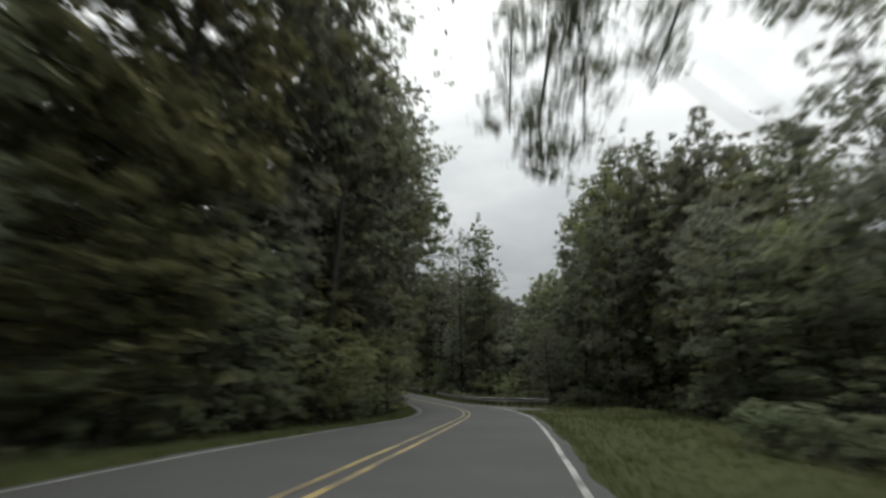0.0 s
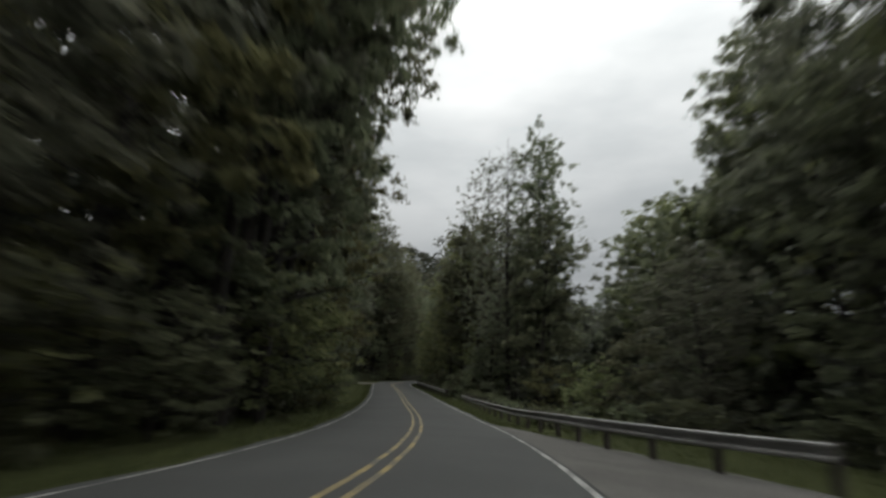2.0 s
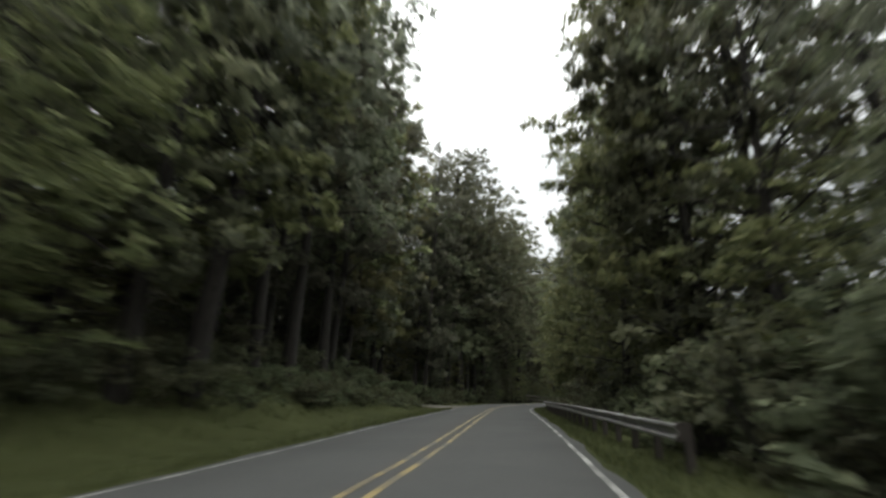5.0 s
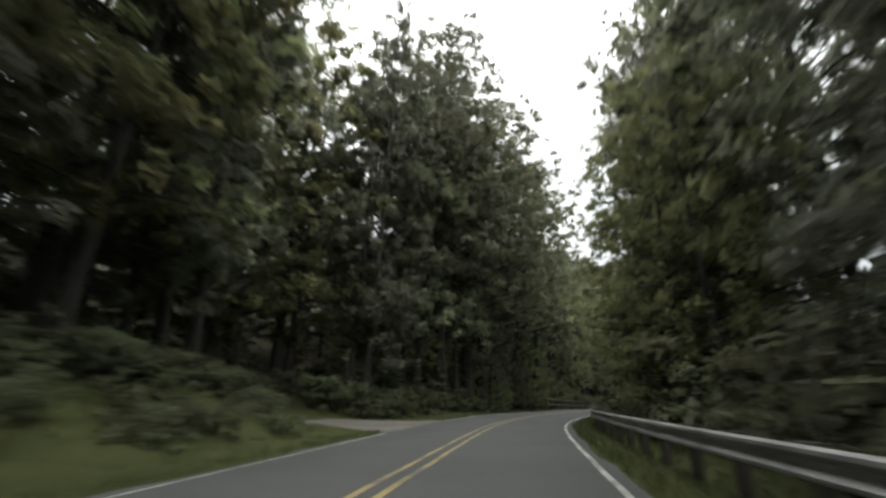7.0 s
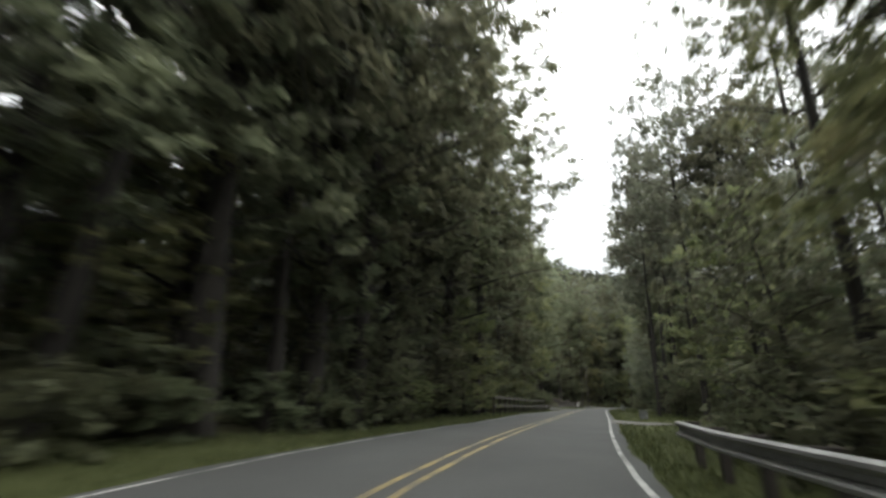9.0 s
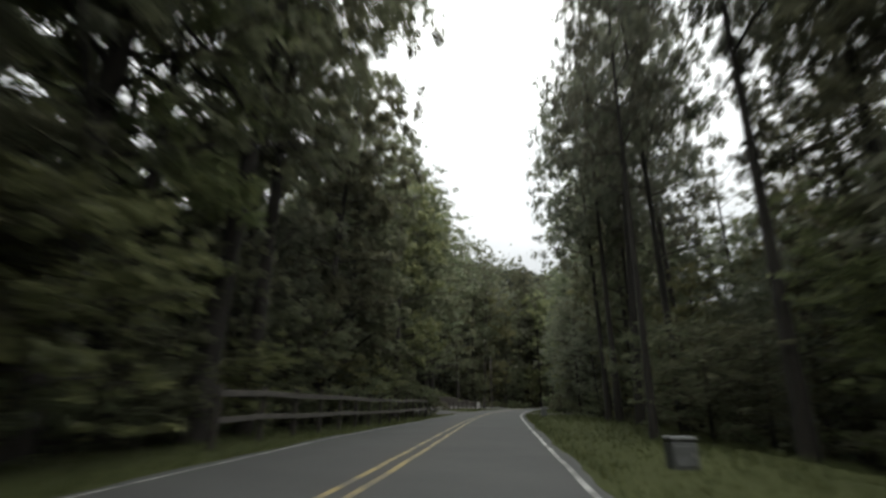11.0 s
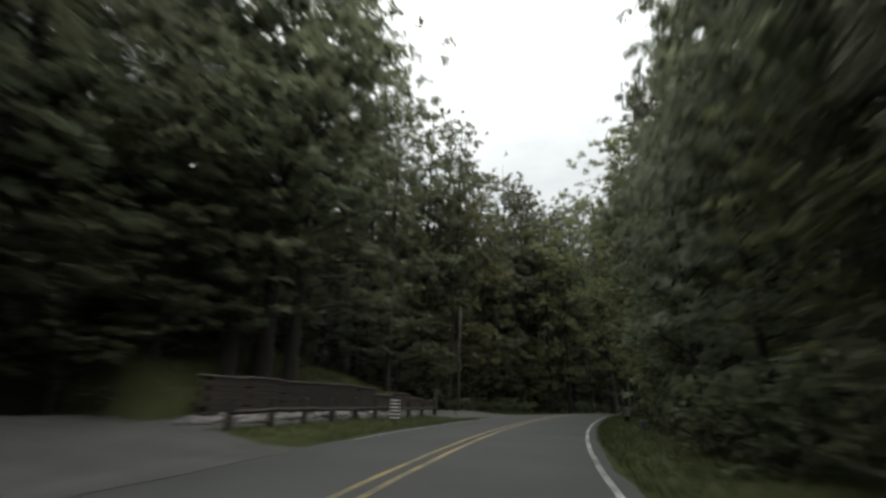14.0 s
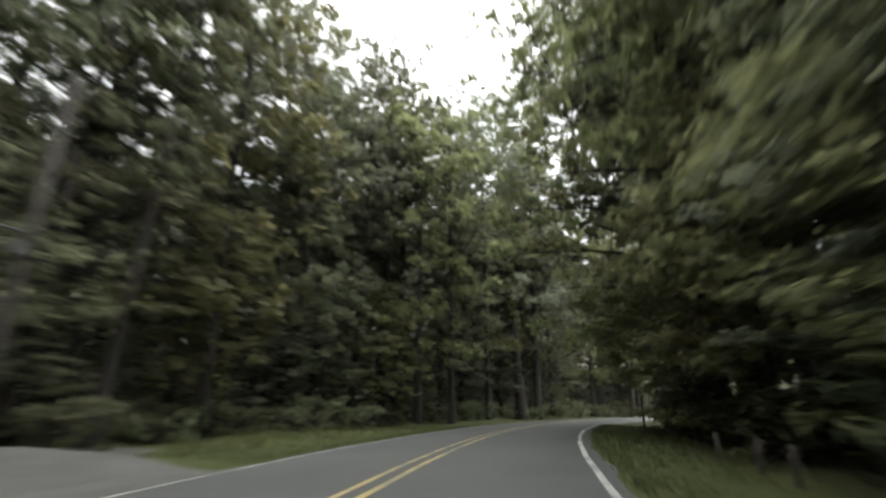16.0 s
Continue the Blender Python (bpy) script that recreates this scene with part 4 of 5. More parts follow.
LAST_THICKET = [(238.0, -13.5, 8.5), (243.5, -14.0, 9.0), (249.0, -13.5, 9.0), (232.0, -14.0, 8.5), (242.0, -9.0, 8.0), (247.5, -8.4, 8.5), (253.5, -8.0, 9.0), (260.0, -8.0, 9.0), (234.0, -9.0, 8.0),
                (226.0, -9.4, 8.5)]
for s, u, h in LOT_THICKET + BANK_THICKET + FIRST_THICKET + LAST_THICKET:
    i = int(s * 7) % 3
    at_place(EDGE[i], (14, 13, 15)[i], s, u, h, 1.35, s * 3)
KINDS = {"poplar": (GIANT[0], 34), "maple": (GIANT[1], 34), "oak": (GIANT[2], 34), "edge_maple": (LOW[0], 22), "vine_poplar": (LOW[1], 23), "walnut": (GIANT[3], 34)}
FIRST_BEND = [("oak", 21, 7.7, 34, 0.75), ("poplar", 42, -16.2, 26, 0.75), ("oak", 48, 6.4, 34, 1.0),
              ("poplar", 48.5, 9.0, 37, 1.4), ("poplar", 51.5, 6.4, 34, 1.4), ("vine_poplar", 54, -21.3, 30, 0.8), ("vine_poplar", 57, -20.8, 29, 0.8), ("vine_poplar", 63, -24.5, 24, 0.85), ("poplar", 57, 7.2, 34, 0.9),
              ("maple", 30, -27.8, 26, 0.75), ("walnut", 36, -21.2, 24.5, 0.75), ("walnut", 42.5, -16.8, 27, 1.0), ("maple", 46.5, 6.3, 36, 0.75), ("poplar", 59, 6.8, 36, 1.3), ("poplar", 55, 8.0, 30, 1.3),
              ("maple", 15, -14.1, 18, 0.75), ("poplar", 41, -17.5, 28, 0.9), ("oak", 42, -33.2, 33, 1.3), ("walnut", 57.5, -22.5, 32, 0.7)]
SECOND_BEND = [("maple", 90, 8.7, 34, 1.1), ("walnut", 93, -10.6, 36, 0.75), ("walnut", 99, -8.6, 30, 0.75), ("maple", 99, 9.6, 34, 1.0), ("vine_poplar", 117, 10.6, 32, 0.85),
               ("maple", 126, -8.8, 33, 0.65), ("vine_poplar", 129, 9.0, 33, 0.8), ("poplar", 135, -7.9, 26, 0.75), ("oak", 135, 8.4, 37, 0.75), ("maple", 138.5, 7.6, 37, 1.4),
               ("oak", 147, 7.4, 37, 1.1), ("oak", 156, 8.8, 36, 1.4), ("poplar", 156, -14.0, 30, 0.9), ("oak", 168, 7.4, 37, 1.0), ("walnut", 183, 8.4, 31, 0.7),
               ("walnut", 141, -8.8, 34, 0.7), ("maple", 142, 7.8, 36, 0.75), ("poplar", 171.5, 7.6, 36, 1.0), ("oak", 139.5, 9.5, 36, 1.3)]
PINE_WOOD = [("maple", 183.5, -21.5, 25, 0.75), ("oak", 201, 9.2, 32, 0.75), ("walnut", 183.5, -16.5, 18, 1.0), ("poplar", 183, -20.2, 22, 0.8), ("oak", 190, -14.0, 28, 0.7), ("poplar", 187, -10.6, 22, 0.75),
             ("edge_maple", 191, -11.5, 22, 0.8), ("poplar", 195, -10.2, 21, 0.8), ("poplar", 201, 7.4, 30, 0.75), ("vine_poplar", 210, -14.1, 37, 0.75), ("walnut", 222, -13.7, 37, 1.1)]
LAST_STRETCH = [("maple", 246, 20.5, 36, 1.1), ("oak", 255.5, -10.0, 36, 1.3), ("maple", 261, 18.2, 34, 1.1), ("maple", 283, 8.8, 36, 1.1), ("poplar", 258.5, -10.2, 36, 1.4), ("maple", 231, 19.7, 37, 1.4),
                ("poplar", 237, 17.0, 37, 0.75), ("maple", 237, -10.0, 37, 0.75), ("poplar", 246, 12.5, 34, 0.75), ("poplar", 246.5, 16.5, 37, 1.1), ("walnut", 255, -8.4, 37, 0.75), ("oak", 258, 16.4, 34, 0.75), ("walnut", 261, -8.2, 37, 1.1),
                ("oak", 264, 12.4, 34, 0.75), ("oak", 265, 16.4, 37, 0.75), ("oak", 267, 8.2, 30, 0.75), ("poplar", 273, 8.2, 34, 0.75), ("maple", 279, 8.2, 37, 1.4)]
for kind, s, u, h, wide in FIRST_BEND + SECOND_BEND + PINE_WOOD + LAST_STRETCH:
    at_place(*KINDS[kind], s, u, h, wide, s * 1.7)
for s, u, h in ((210.0, 23.5, 28.0), (214.0, 24.0, 30.0), (219.0, 21.0, 30.0), (223.5, 19.5, 27.0), (123.0, 15.8, 27.0), (119.5, 20.0, 26.0), (128.0, 14.5, 28.0), (113.0, 13.0, 27.0), (207.0, -13.0, 19.0), (211.0, -12.5, 19.0), (203.5, -14.5, 20.0), (189.0, 9.6, 28.0), (31.0, 9.6, 28.0), (27.0, 9.0, 26.0),
                (123.0, -10.4, 24.0), (127.5, -11.0, 25.0), (50.0, -24.0, 26.0), (55.0, -26.5, 29.0), (59.0, -23.0, 27.0), (62.5, -27.5, 25.0), (66.0, -24.5, 25.5), (74.5, -25.4, 24.0), (79.5, -25.3, 23.5), (81.0, -26.5, 21.0)):
    at_place(LOW[int(s) % 3], (22, 23, 21)[int(s) % 3], s, u, h, 1.2, s * 2)
RIGHT_EDGE = [(163.0, -17.5, 12.0), (167.0, -19.0, 14.0), (170.5, -17.0, 13.0), (174.5, -19.5, 15.0), (178.5, -17.5, 14.0), (182.0, -20.0, 15.0), (186.5, -17.0, 14.0), (206.5, -9.4, 9.0), (211.5, -8.8, 8.5)]
LEFT_EDGE = [(207.5, 22.0, 14.0), (211.0, 22.5, 15.0), (214.5, 22.0, 13.0), (217.5, 20.0, 14.0), (217.5, 24.0, 17.0), (222.0, 19.5, 13.0), (226.5, 20.5, 14.0), (203.0, 12.0, 15.0), (202.5, 16.0, 16.0), (121.0, 17.5, 17.0), (125.5, 16.5, 16.0), (116.0, 13.0, 16.0)]
for s, u, h in RIGHT_EDGE + LEFT_EDGE:
    at_place(EDGE[int(s) % 3], (14, 13, 15)[int(s) % 3], s, u, h, 1.0, s * 2)
for s, u, h in ((24.0, -17.5, 16.5), (28.0, -19.5, 19.5), (31.5, -16.5, 21.5), (34.5, -20.0, 25.0), (71.3, -24.7, 25.0), (41.0, -15.0, 23.0), (44.0, -18.0, 27.0), (37.5, -17.0, 24.0), (48.5, -22.0, 27.0), (56.0, -25.0, 26.0)):
    at_place(LOW[int(s) % 3], (22, 23, 21)[int(s) % 3], s, u, h, 0.85, s)
for s, u, h, wide in ((172.6, -7.4, 28.0, 0.6), (180.2, -8.8, 30.0, 0.95), (185.0, -9.0, 28.0, 0.9), (188.0, -8.8, 24.0, 0.8), (168.7, -10.1, 31.0, 0.95), (176.5, -9.8, 27.0, 0.85), (168.0, -12.8, 30.0, 0.95), (165.5, -15.0, 28.0, 0.95), (183.0, -12.5, 25.0, 0.8), (163.0, -18.0, 28.0, 0.95)):
    at_place(PINE[0], 19, s, u, h, wide, s)
for s, u, h in ((174.6, -8.9, 4.6), (172.8, -9.4, 4.4), (171.0, -10.6, 4.6), (178.6, -13.0, 4.2)):
    at_place(SMALL[1], 7, s, u, h, 1.15, s)
# saplings in front of the tall trunks
for k, s in enumerate((9.0, 13.5, 19.0, 23.5, 29.0, 34.0, 38.5, 43.0, 50.0, 56.0, 62.0, 67.5, 73.0, 148.0, 152.5, 157.0, 161.5, 166.0, 170.0, 174.5, 179.0, 183.5, 188.0, 192.5)):
    at_place(SMALL[k % 2], (6, 7)[k % 2], s, left_edge(s) - 0.3 + 0.5 * math.sin(k * 2.3), 4.6 + 1.6 * math.sin(k * 1.7), 1.15, k * 1.1)
# single shrubs: station, offset, height, kind
BANK_SHRUBS = [(111.0, 6.6, 1.2, 1), (113.6, 6.9, 1.1, 0), (116.4, 6.2, 0.9, 0), (107.5, 7.6, 1.2, 0), (104.5, 7.2, 1.1, 2), (101.0, 8.0, 1.2, 0), (98.0, 7.4, 1.0, 2), (117.8, 8.2, 1.0, 1),
               (130.0, 6.8, 1.3, 0), (133.5, 6.6, 1.5, 2), (137.0, 7.0, 1.6, 0), (99.5, 10.2, 1.2, 1), (103.5, 9.6, 1.1, 0), (106.5, 10.6, 1.2, 2), (110.0, 9.4, 1.2, 1), (114.0, 9.8, 1.2, 0),
               (95.0, 8.6, 1.2, 0), (92.0, 7.6, 0.9, 2), (89.0, 8.0, 1.5, 0), (120.0, 11.5, 1.4, 0), (124.0, 12.5, 1.6, 1), (128.5, 9.5, 1.5, 2)]
VERGE_SHRUBS = [(13.5, -8.6, 1.4, 0), (86.0, -6.8, 3.3, 1), (88.5, -6.6, 2.8, 1), (83.5, -7.2, 3.5, 1), (81.5, -8.2, 3.2, 0), (86.5, -8.6, 3.6, 0), (79.5, -8.8, 2.6, 1), (187.5, -12.0, 2.0, 1),
                (161.0, -13.0, 2.2, 0), (24.0, -11.6, 2.2, 1), (22.0, -12.4, 2.6, 1)]
LOT_SHRUBS = [(198.5, 5.6, 2.9, 0), (200.8, 5.4, 2.6, 1), (196.2, 6.3, 3.2, 0), (248.0, 12.0, 1.2, 2), (251.0, 11.4, 1.3, 0), (254.5, 10.6, 1.2, 2), (258.0, 9.6, 1.5, 0), (243.6, 9.8, 1.6, 0)]
for s, u, h, k in BANK_SHRUBS + VERGE_SHRUBS + LOT_SHRUBS:
    at_place(SHRUB[k], (1.7, 2.3, 1.1)[k], s, u, h, 1.15, s)
for k in range(10):
    i = k % len(EDGE)
    at_place(EDGE[i], (14, 13, 15)[i], 81 + 6.2 * k + rng.uniform(-1.5, 1.5), -rng.uniform(8.6, 10.8), rng.uniform(6.5, 9.5), 1.15, k * 1.9)
for k in range(36):
    i = int(rng.integers(len(SHRUB)))
    at_place(SHRUB[i], (1.7, 2.3, 1.1)[i], rng.uniform(127.5, 152), rng.uniform(7.2, 13.0), rng.uniform(1.1, 2.2), 1.35, k * 1.7)
for k in range(34):
    i = int(rng.integers(len(SHRUB)))
    at_place(SHRUB[i], (1.7, 2.3, 1.1)[i], rng.uniform(93, 118.5), rng.uniform(7.2, 11.2), rng.uniform(0.5, 1.15), 1.25, k * 1.3)

# the first of each kind takes the place of its newest copy
for kind, twin in NEWEST.items():
    place = twin.matrix_basis.copy()
    for ob in (*twin.children_recursive, twin):
        bpy.data.objects.remove(ob)
    kind.matrix_basis = place


# ---------------------------------------------------------------- weathered two-rail fence
def board_fence(s0, s1, u):
    root = new("wooden_fence")
    tagged(root, "weathered grey two-rail wooden fence beside the road", "fence")
    root.matrix_world = Matrix.Translation(on_land(s0, u))
    back = root.matrix_world.inverted()
    post = box_mesh("post", (0.12, 0.12, 1.75), POSTWOOD, 0.012)
    qs = np.arange(s0, s1, 2.44)
    for i, q in enumerate(qs):
        part("post", post, root, m=back @ Matrix.Translation(on_land(q, u, 0.72)) @ Matrix.Rotation(heading(q), 4, "Z") @ Matrix.Rotation(0.03 * math.sin(i * 2.7), 4, "X"))
    for i, (a, b) in enumerate(zip(qs[:-1], qs[1:])):
        for h, deep in ((1.36, 0.17), (0.70, 0.15)):
            p, q = on_land(a, u - 0.09, h + 0.02 * math.sin(i * 1.9)), on_land(b, u - 0.09, h + 0.02 * math.sin((i + 1) * 1.9))
            rail = box_mesh("rail", (0.045, (q - p).length + 0.02, deep), FENCEWOOD, 0.006)
            d = (q - p).normalized()
            part("rail", rail, root, m=back @ Matrix.Translation((p + q) / 2) @ Vector((0, 1, 0)).rotation_difference(d).to_matrix().to_4x4())


board_fence(165.7, 197.5, 5.2)


# ---------------------------------------------------------------- the lot: timber wall, stones, posts, sign, pole
def timber_wall(s0, s1, u):
    root = new("retaining_wall")
    tagged(root, "dark brown stacked-timber retaining wall with a pale cap, stepping down", "wall")
    root.matrix_world = Matrix.Translation(on_land(s0, u))
    back = root.matrix_world.inverted()
    beam, cap = box_mesh("timber", (0.24, 2.70, 0.195), TIMBER, 0.018, 0.006, 1), box_mesh("cap_board", (0.34, 2.72, 0.06), GREYWOOD, 0.01)
    for j, q in enumerate(np.arange(s0 + 1.2, s1, 2.44)):
        rows = 8 if q < 232 else 6 if q < 237 else 4
        rot = Matrix.Rotation(heading(q), 4, "Z")
        foot = on_land(q, u)
        for r in range(rows):
            x, y = plan(q + (0.5 if r % 2 else 0), u + 0.01 * math.sin(j * 3 + r * 5))
            part("timber", beam, root, m=back @ Matrix.Translation((float(x), float(y), foot.z + 0.05 + 0.2 * r)) @ rot)
        part("cap_board", cap, root, m=back @ Matrix.Translation((foot.x, foot.y, foot.z + 0.2 * rows - 0.02)) @ rot)


timber_wall(217.2, 241.0, 11.6)


def stone_mesh(seed):
    rs = random.Random(seed)
    bm = bmesh.new()
    bmesh.ops.create_icosphere(bm, subdivisions=1, radius=0.5)
    for v in bm.verts:
        v.co *= rs.uniform(0.72, 1.15)
        v.co.z *= 0.7
    return from_bm("stone", bm, STONE)


STONES = [stone_mesh(k) for k in range(5)]
for k in range(120):
    s, u = rng.uniform(213.5, 231.5), rng.uniform(8.0, 9.6)
    d = rng.uniform(0.22, 0.6)
    ob = new("stone", STONES[k % 5])
    ob.matrix_world = Matrix.LocRotScale(on_land(s, u, 0.05 + 0.16 * d), Euler((rng.uniform(-0.3, 0.3), rng.uniform(-0.3, 0.3), rng.uniform(0, 6))), (d, d, d))
    tagged(ob, "pale grey quarry stone lying along the gravel lot", "stone", "stones along the lot")


def post_row():
    root = new("post_fence")
    tagged(root, "low dark wooden post-and-rail fence, braced at its end", "fence")
    root.matrix_world = Matrix.Translation(on_land(214, 7.3))
    back = root.matrix_world.inverted()
    post = box_mesh("post", (0.2, 0.2, 1.15), POSTWOOD, 0.03, 0.01, 4)
    qs = np.arange(214, 232.5, 2.05)
    for i, q in enumerate(qs):
        part("post", post, root, m=back @ Matrix.Translation(on_land(q, 7.3, 0.42)) @ Matrix.Rotation(heading(q), 4, "Z") @ Matrix.Rotation(0.05 * math.sin(i * 2.1), 4, "X"))
    for i, (a, b) in enumerate(zip(qs[:-1], qs[1:])):
        p, q = on_land(a, 7.17, 0.55 + 0.06 * math.sin(i * 1.3)), on_land(b, 7.17, 0.55 + 0.06 * math.sin(i * 1.3 + 1.3))
        v, f = tube([back @ p, back @ ((p + q) / 2 - Vector((0, 0, 0.03))), back @ q], [0.075, 0.07, 0.065], 8)
        part("rail", mesh_of("rail", v, f, POSTWOOD, True), root)
    lo, hi = on_land(234.3, 6.3, 0.0), on_land(232.2, 7.0, 1.6)
    v, f = tube([back @ lo, back @ hi], [0.035, 0.03], 8)
    part("brace", mesh_of("brace", v, f, FENCEWOOD, True), root, "leaning slim pole")
    up = on_land(232.2, 7.1)
    v, f = tube([back @ (up + Vector((0, 0, -0.3))), back @ (up + Vector((0, 0, 1.65)))], [0.08, 0.07], 8)
    part("end_post", mesh_of("end_post", v, f, POSTWOOD, True), root)


post_row()


def striped_sign(s, u):
    root = new("marker_sign")
    tagged(root, "black and white horizontally striped marker sign on a short post", "sign")
    root.matrix_world = Matrix.Translation(on_land(s, u)) @ Matrix.Rotation(heading(s), 4, "Z")
    part("post", box_mesh("post", (0.08, 0.08, 1.3), POSTWOOD, 0.008), root, m=Matrix.Translation((0, 0.05, 0.45)))
    board = part("board", box_mesh("board", (0.44, 0.025, 0.84), BLACKBAND, 0.006), root, "black board", m=Matrix.Translation((0, 0, 0.72)))
    for k in range(6):
        part("stripe", box_mesh("stripe", (0.42, 0.006, 0.062), WHITEBAND, 0.0), board, "white stripe", m=Matrix.Translation((0, -0.0165, -0.35 + 0.14 * k)))


striped_sign(220.6, 4.6)


def utility_pole(s, u, height):
    root = new("utility_pole")
    tagged(root, "weathered wooden utility pole with a bracket at the lot's edge", "utility pole")
    root.matrix_world = Matrix.Translation(on_land(s, u))
    v, f = tube([(0, 0, -0.6), (0, 0, height * 0.5), (0.05, 0, height)], [0.115, 0.1, 0.08], 12)
    part("shaft", mesh_of("shaft", v, f, POSTWOOD, True), root)
    v, f = tube([(0, 0, 4.6), (-0.6, -0.2, 4.75), (-1.0, -0.3, 4.8)], [0.035, 0.03, 0.03], 8)
    part("bracket", mesh_of("bracket", v, f, CABINET, True), root)
    part("meter_box", box_mesh("meter_box", (0.2, 0.14, 0.32), CABINET, 0.02), root, m=Matrix.Translation((0.02, -0.2, 4.2)))


utility_pole(240.2, 8.6, 8.8)


def pedestal(s, u, size, label, skin):
    root = new("utility_pedestal")
    tagged(root, label, "utility box")
    root.matrix_world = Matrix.Translation(on_land(s, u)) @ Matrix.Rotation(heading(s) + 0.1, 4, "Z")
    w, d, h = size
    part("body", box_mesh("body", (w, d, h * 0.86), skin, 0.02), root, m=Matrix.Translation((0, 0, h * 0.40)))
    part("lid", box_mesh("lid", (w * 1.06, d * 1.08, h * 0.15), skin, 0.03), root, "overhanging lid", m=Matrix.Translation((0, 0, h * 0.92)))
    door = part("door_panel", box_mesh("door_panel", (w * 0.84, 0.02, h * 0.6), skin, 0.008), root, m=Matrix.Translation((0, -d / 2 - 0.008, h * 0.42)))
    part("latch", box_mesh("latch", (0.03, 0.03, 0.09), STEEL, 0.006), door, "dull steel latch", m=Matrix.Translation((w * 0.3, -0.022, h * 0.03)))


pedestal(196.4, -5.05, (0.43, 0.38, 0.74), "grey metal utility pedestal with a pale lid in the grass", LIDGREY)


def roadside_box(s, u, low, high, label, skin, leg):
    """Two metal boxes stacked under one lid, on a wooden leg, facing the road."""
    root = new("mailbox")
    tagged(root, label, "mailbox")
    root.matrix_world = Matrix.Translation(on_land(s, u)) @ Matrix.Rotation(heading(s), 4, "Z")
    tier = (high - low - 0.05) / 2
    for k in range(2):
        z = low + tier * (k + 0.5) + 0.02 * k
        body = part("body", box_mesh("body", (0.36, 0.30, tier), skin, 0.02, 0.002, k), root, m=Matrix.Translation((0, 0, z)))
        part("flap", box_mesh("flap", (0.31, 0.012, tier * 0.78), skin, 0.004), body, m=Matrix.Translation((0, -0.155, 0)))
        part("latch", box_mesh("latch", (0.06, 0.018, 0.02), STEEL, 0.003), body, "dull steel latch", m=Matrix.Translation((0, -0.168, tier * 0.3)))
    part("lid", box_mesh("lid", (0.40, 0.35, 0.03), BLACKBAND, 0.01), root, "dark overhanging lid", m=Matrix.Translation((0, 0, high)))
    part("leg", box_mesh("leg", (leg, 0.12, low + 0.3), TIMBER, 0.008), root, m=Matrix.Translation((0, 0.05, (low - 0.3) / 2)))


pedestal(164.4, -5.5, (0.5, 0.4, 0.62), "low grey utility box standing in the grass beside a driveway", CABINET)
roadside_box(233.9, -4.8, 0.32, 0.92, "dull grey metal box on a broad wooden leg in the verge", LIDGREY, 0.3)
# a small low block, built with the pedestal's shape; door and latch are added
pedestal(225.4, -5.5, (0.34, 0.3, 0.42), "low grey block half hidden in the verge grass, built as a box", LIDGREY)


def marker_post(s, u, h, r, mat, name, label):
    root = new(name)
    tagged(root, label, "post")
    root.matrix_world = Matrix.Translation(on_land(s, u))
    v, f = tube([(0, 0, -0.4), (0.01, 0, h * 0.5), (0.02, 0.01, h)], [r, r * 0.97, r * 0.92], 8)
    part("shaft", mesh_of("shaft", v, f, mat, True), root)
    v, f = tube([(0.02, 0.01, h - 0.004), (0.02, 0.01, h + 0.03)], [r * 1.06, r * 0.6], 8)
    part("cap", mesh_of("cap", v, f, mat, True), root)


marker_post(256.0, -5.6, 1.9, 0.05, POSTWOOD, "wooden_post", "slim dark wooden post standing in the verge")
for s, u in ((240.5, -5.9), (241.8, -5.9), (243.3, -5.7)):
    marker_post(s, u, 0.55, 0.045, TIMBER, "wooden_post", "short dark wooden post at the edge of the woods")


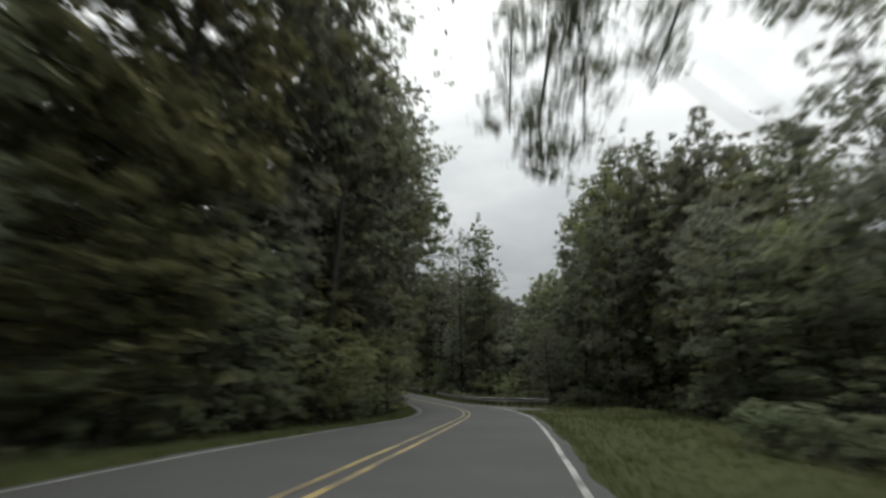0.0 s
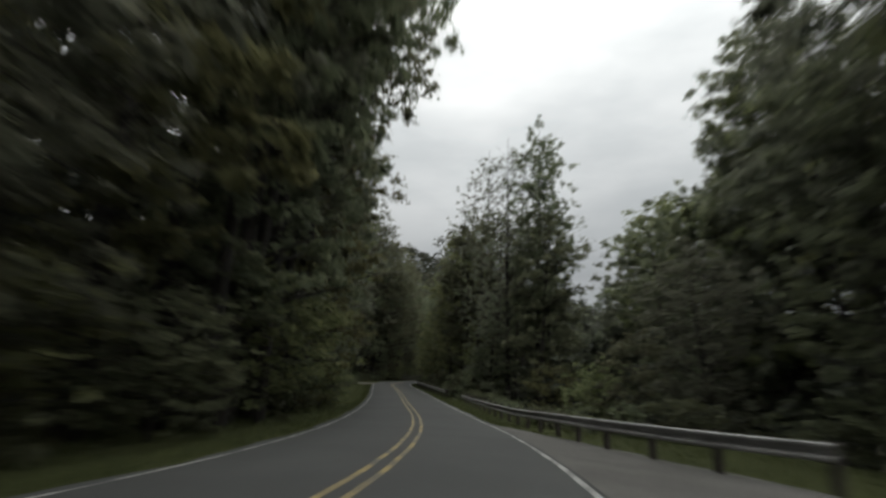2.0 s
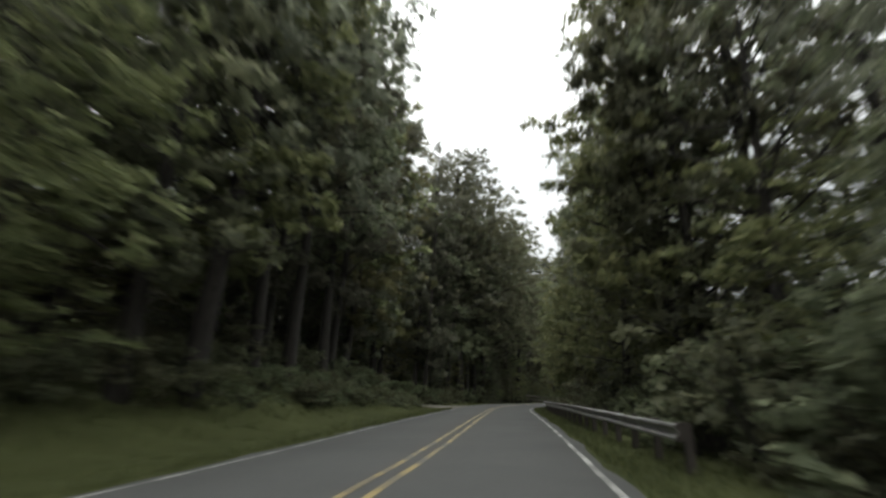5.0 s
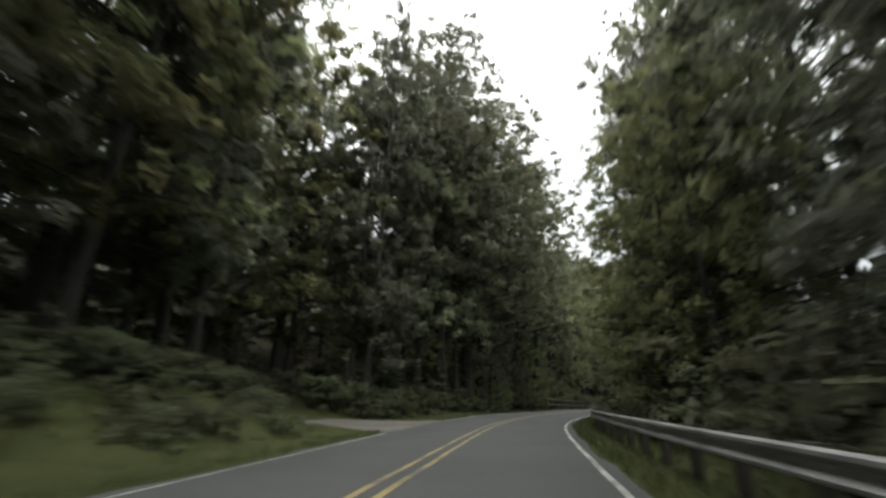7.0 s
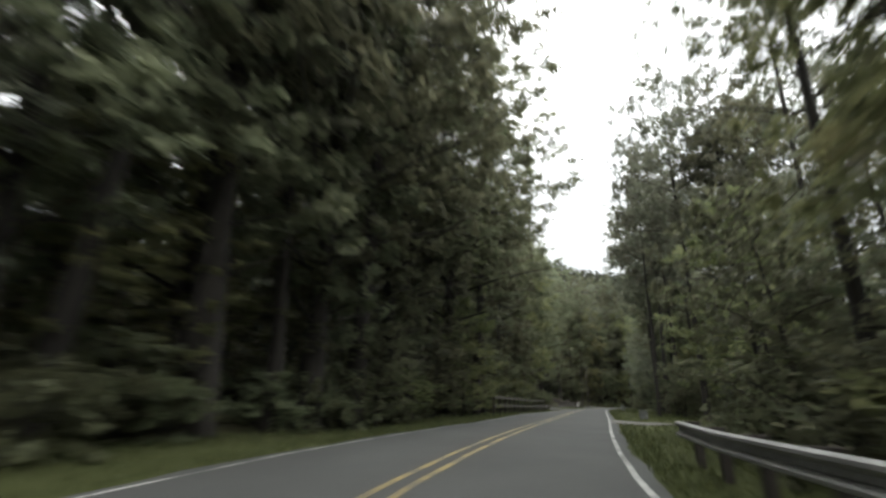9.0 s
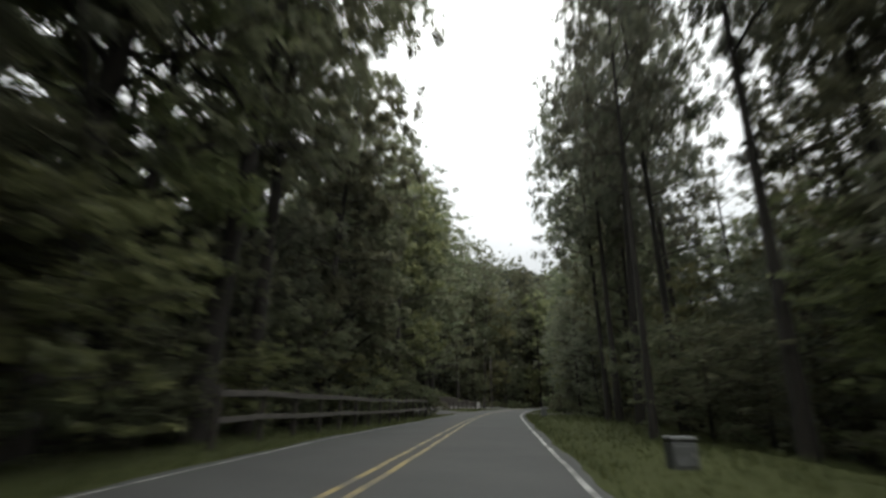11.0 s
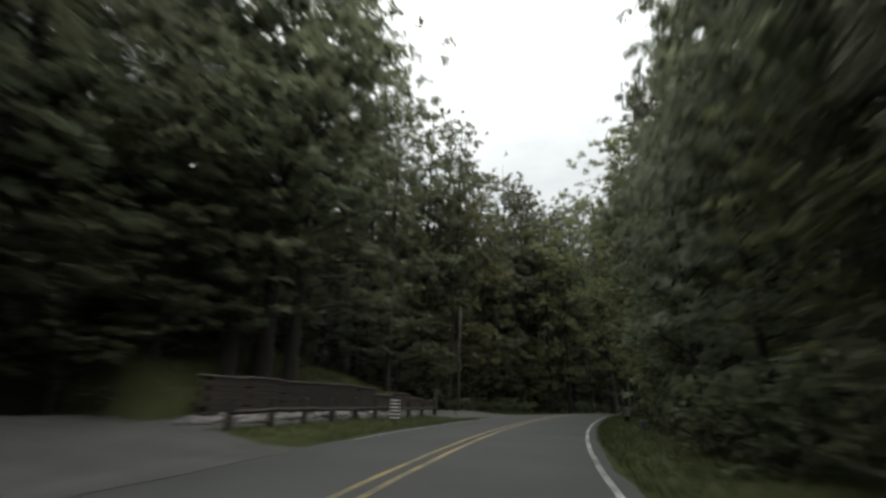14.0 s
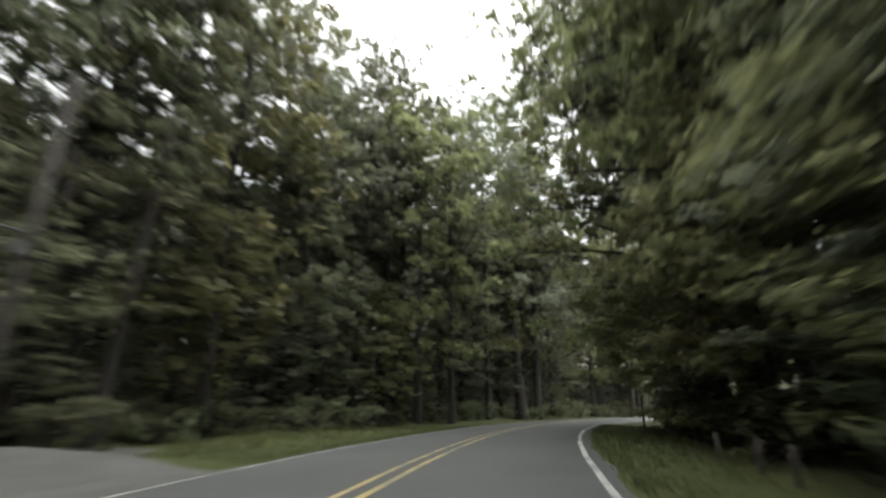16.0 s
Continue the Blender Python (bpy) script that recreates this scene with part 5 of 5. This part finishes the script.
# ---------------------------------------------------------------- grass of the verges
def verge_grass():
    n = 37000
    s = rng.uniform(2, 262, n)
    side = rng.choice((-1.0, 1.0), n)
    wide = np.where(side < 0, table(s, 0, 5.0, 15, 5.5, 31, 9, 46, 7, 55, 3.0, 140, 3.0, 150, 5.5, 162, 8.5, 190, 8.5, 200, 5, 217, 2.6, 262, 2.8),
                    table(s, 0, 2.6, 60, 2.8, 90, 6, 128, 6, 140, 3.4, 200, 4, 243, 4, 248, 8, 258, 7, 262, 5))
    u = side * (3.62 + wide * rng.uniform(0, 1, n) ** 1.5)
    bare = ((u < 0) & (s > 35.5) & (s < 53) & (u > -3.55 - table(s, 35, 0.1, 38, 3.6, 41, 4.3, 44, 3.2, 47.5, 2.2, 51, 1.2, 53.5, 0.05)))
    bare |= (u > 0) & (s > 119.5) & (s < 127) | (u < 0) & (s > 154.2) & (s < 159.4) & (u > -8) | (u < 0) & (s > 202.3) & (s < 207.2)
    bare |= (u > 0) & ((s > 203.5) & (s < 213) | (s > 230.5) & (s < 242) | (s > 205) & (s < 245) & (u > 7.4))
    s, u = s[~bare], u[~bare]
    s, u = np.append(s, rng.uniform(217.5, 243, 6000)), np.append(u, rng.uniform(12.9, 21, 6000))
    x, y = plan(s, u)
    z = land(s, u, x, y)
    c = np.repeat(np.stack([x, y, z], 1), 4, 0)
    m = len(c)
    c = c + np.column_stack([rng.normal(size=(m, 2)) * 0.07, np.full(m, -0.02)])
    a = rng.uniform(0, 6.283, m)
    d = np.column_stack([np.cos(a), np.sin(a), np.zeros(m)])
    h = (rng.uniform(0.07, 0.20, m) * np.where(np.repeat(np.abs(u), 4) > 6, 1.6, 1.0))[:, None]
    tip = c + np.column_stack([rng.normal(size=(m, 2)) * 0.05, np.zeros(m)]) + h * (0, 0, 1)
    me = leaf_mesh("verge_grass", np.stack([c - d * 0.012, c + d * 0.012, tip], 1), BLADE)
    tagged(new("verge_grass", me), "short green grass growing along the road's verges", "grass", kind="stuff")


verge_grass()
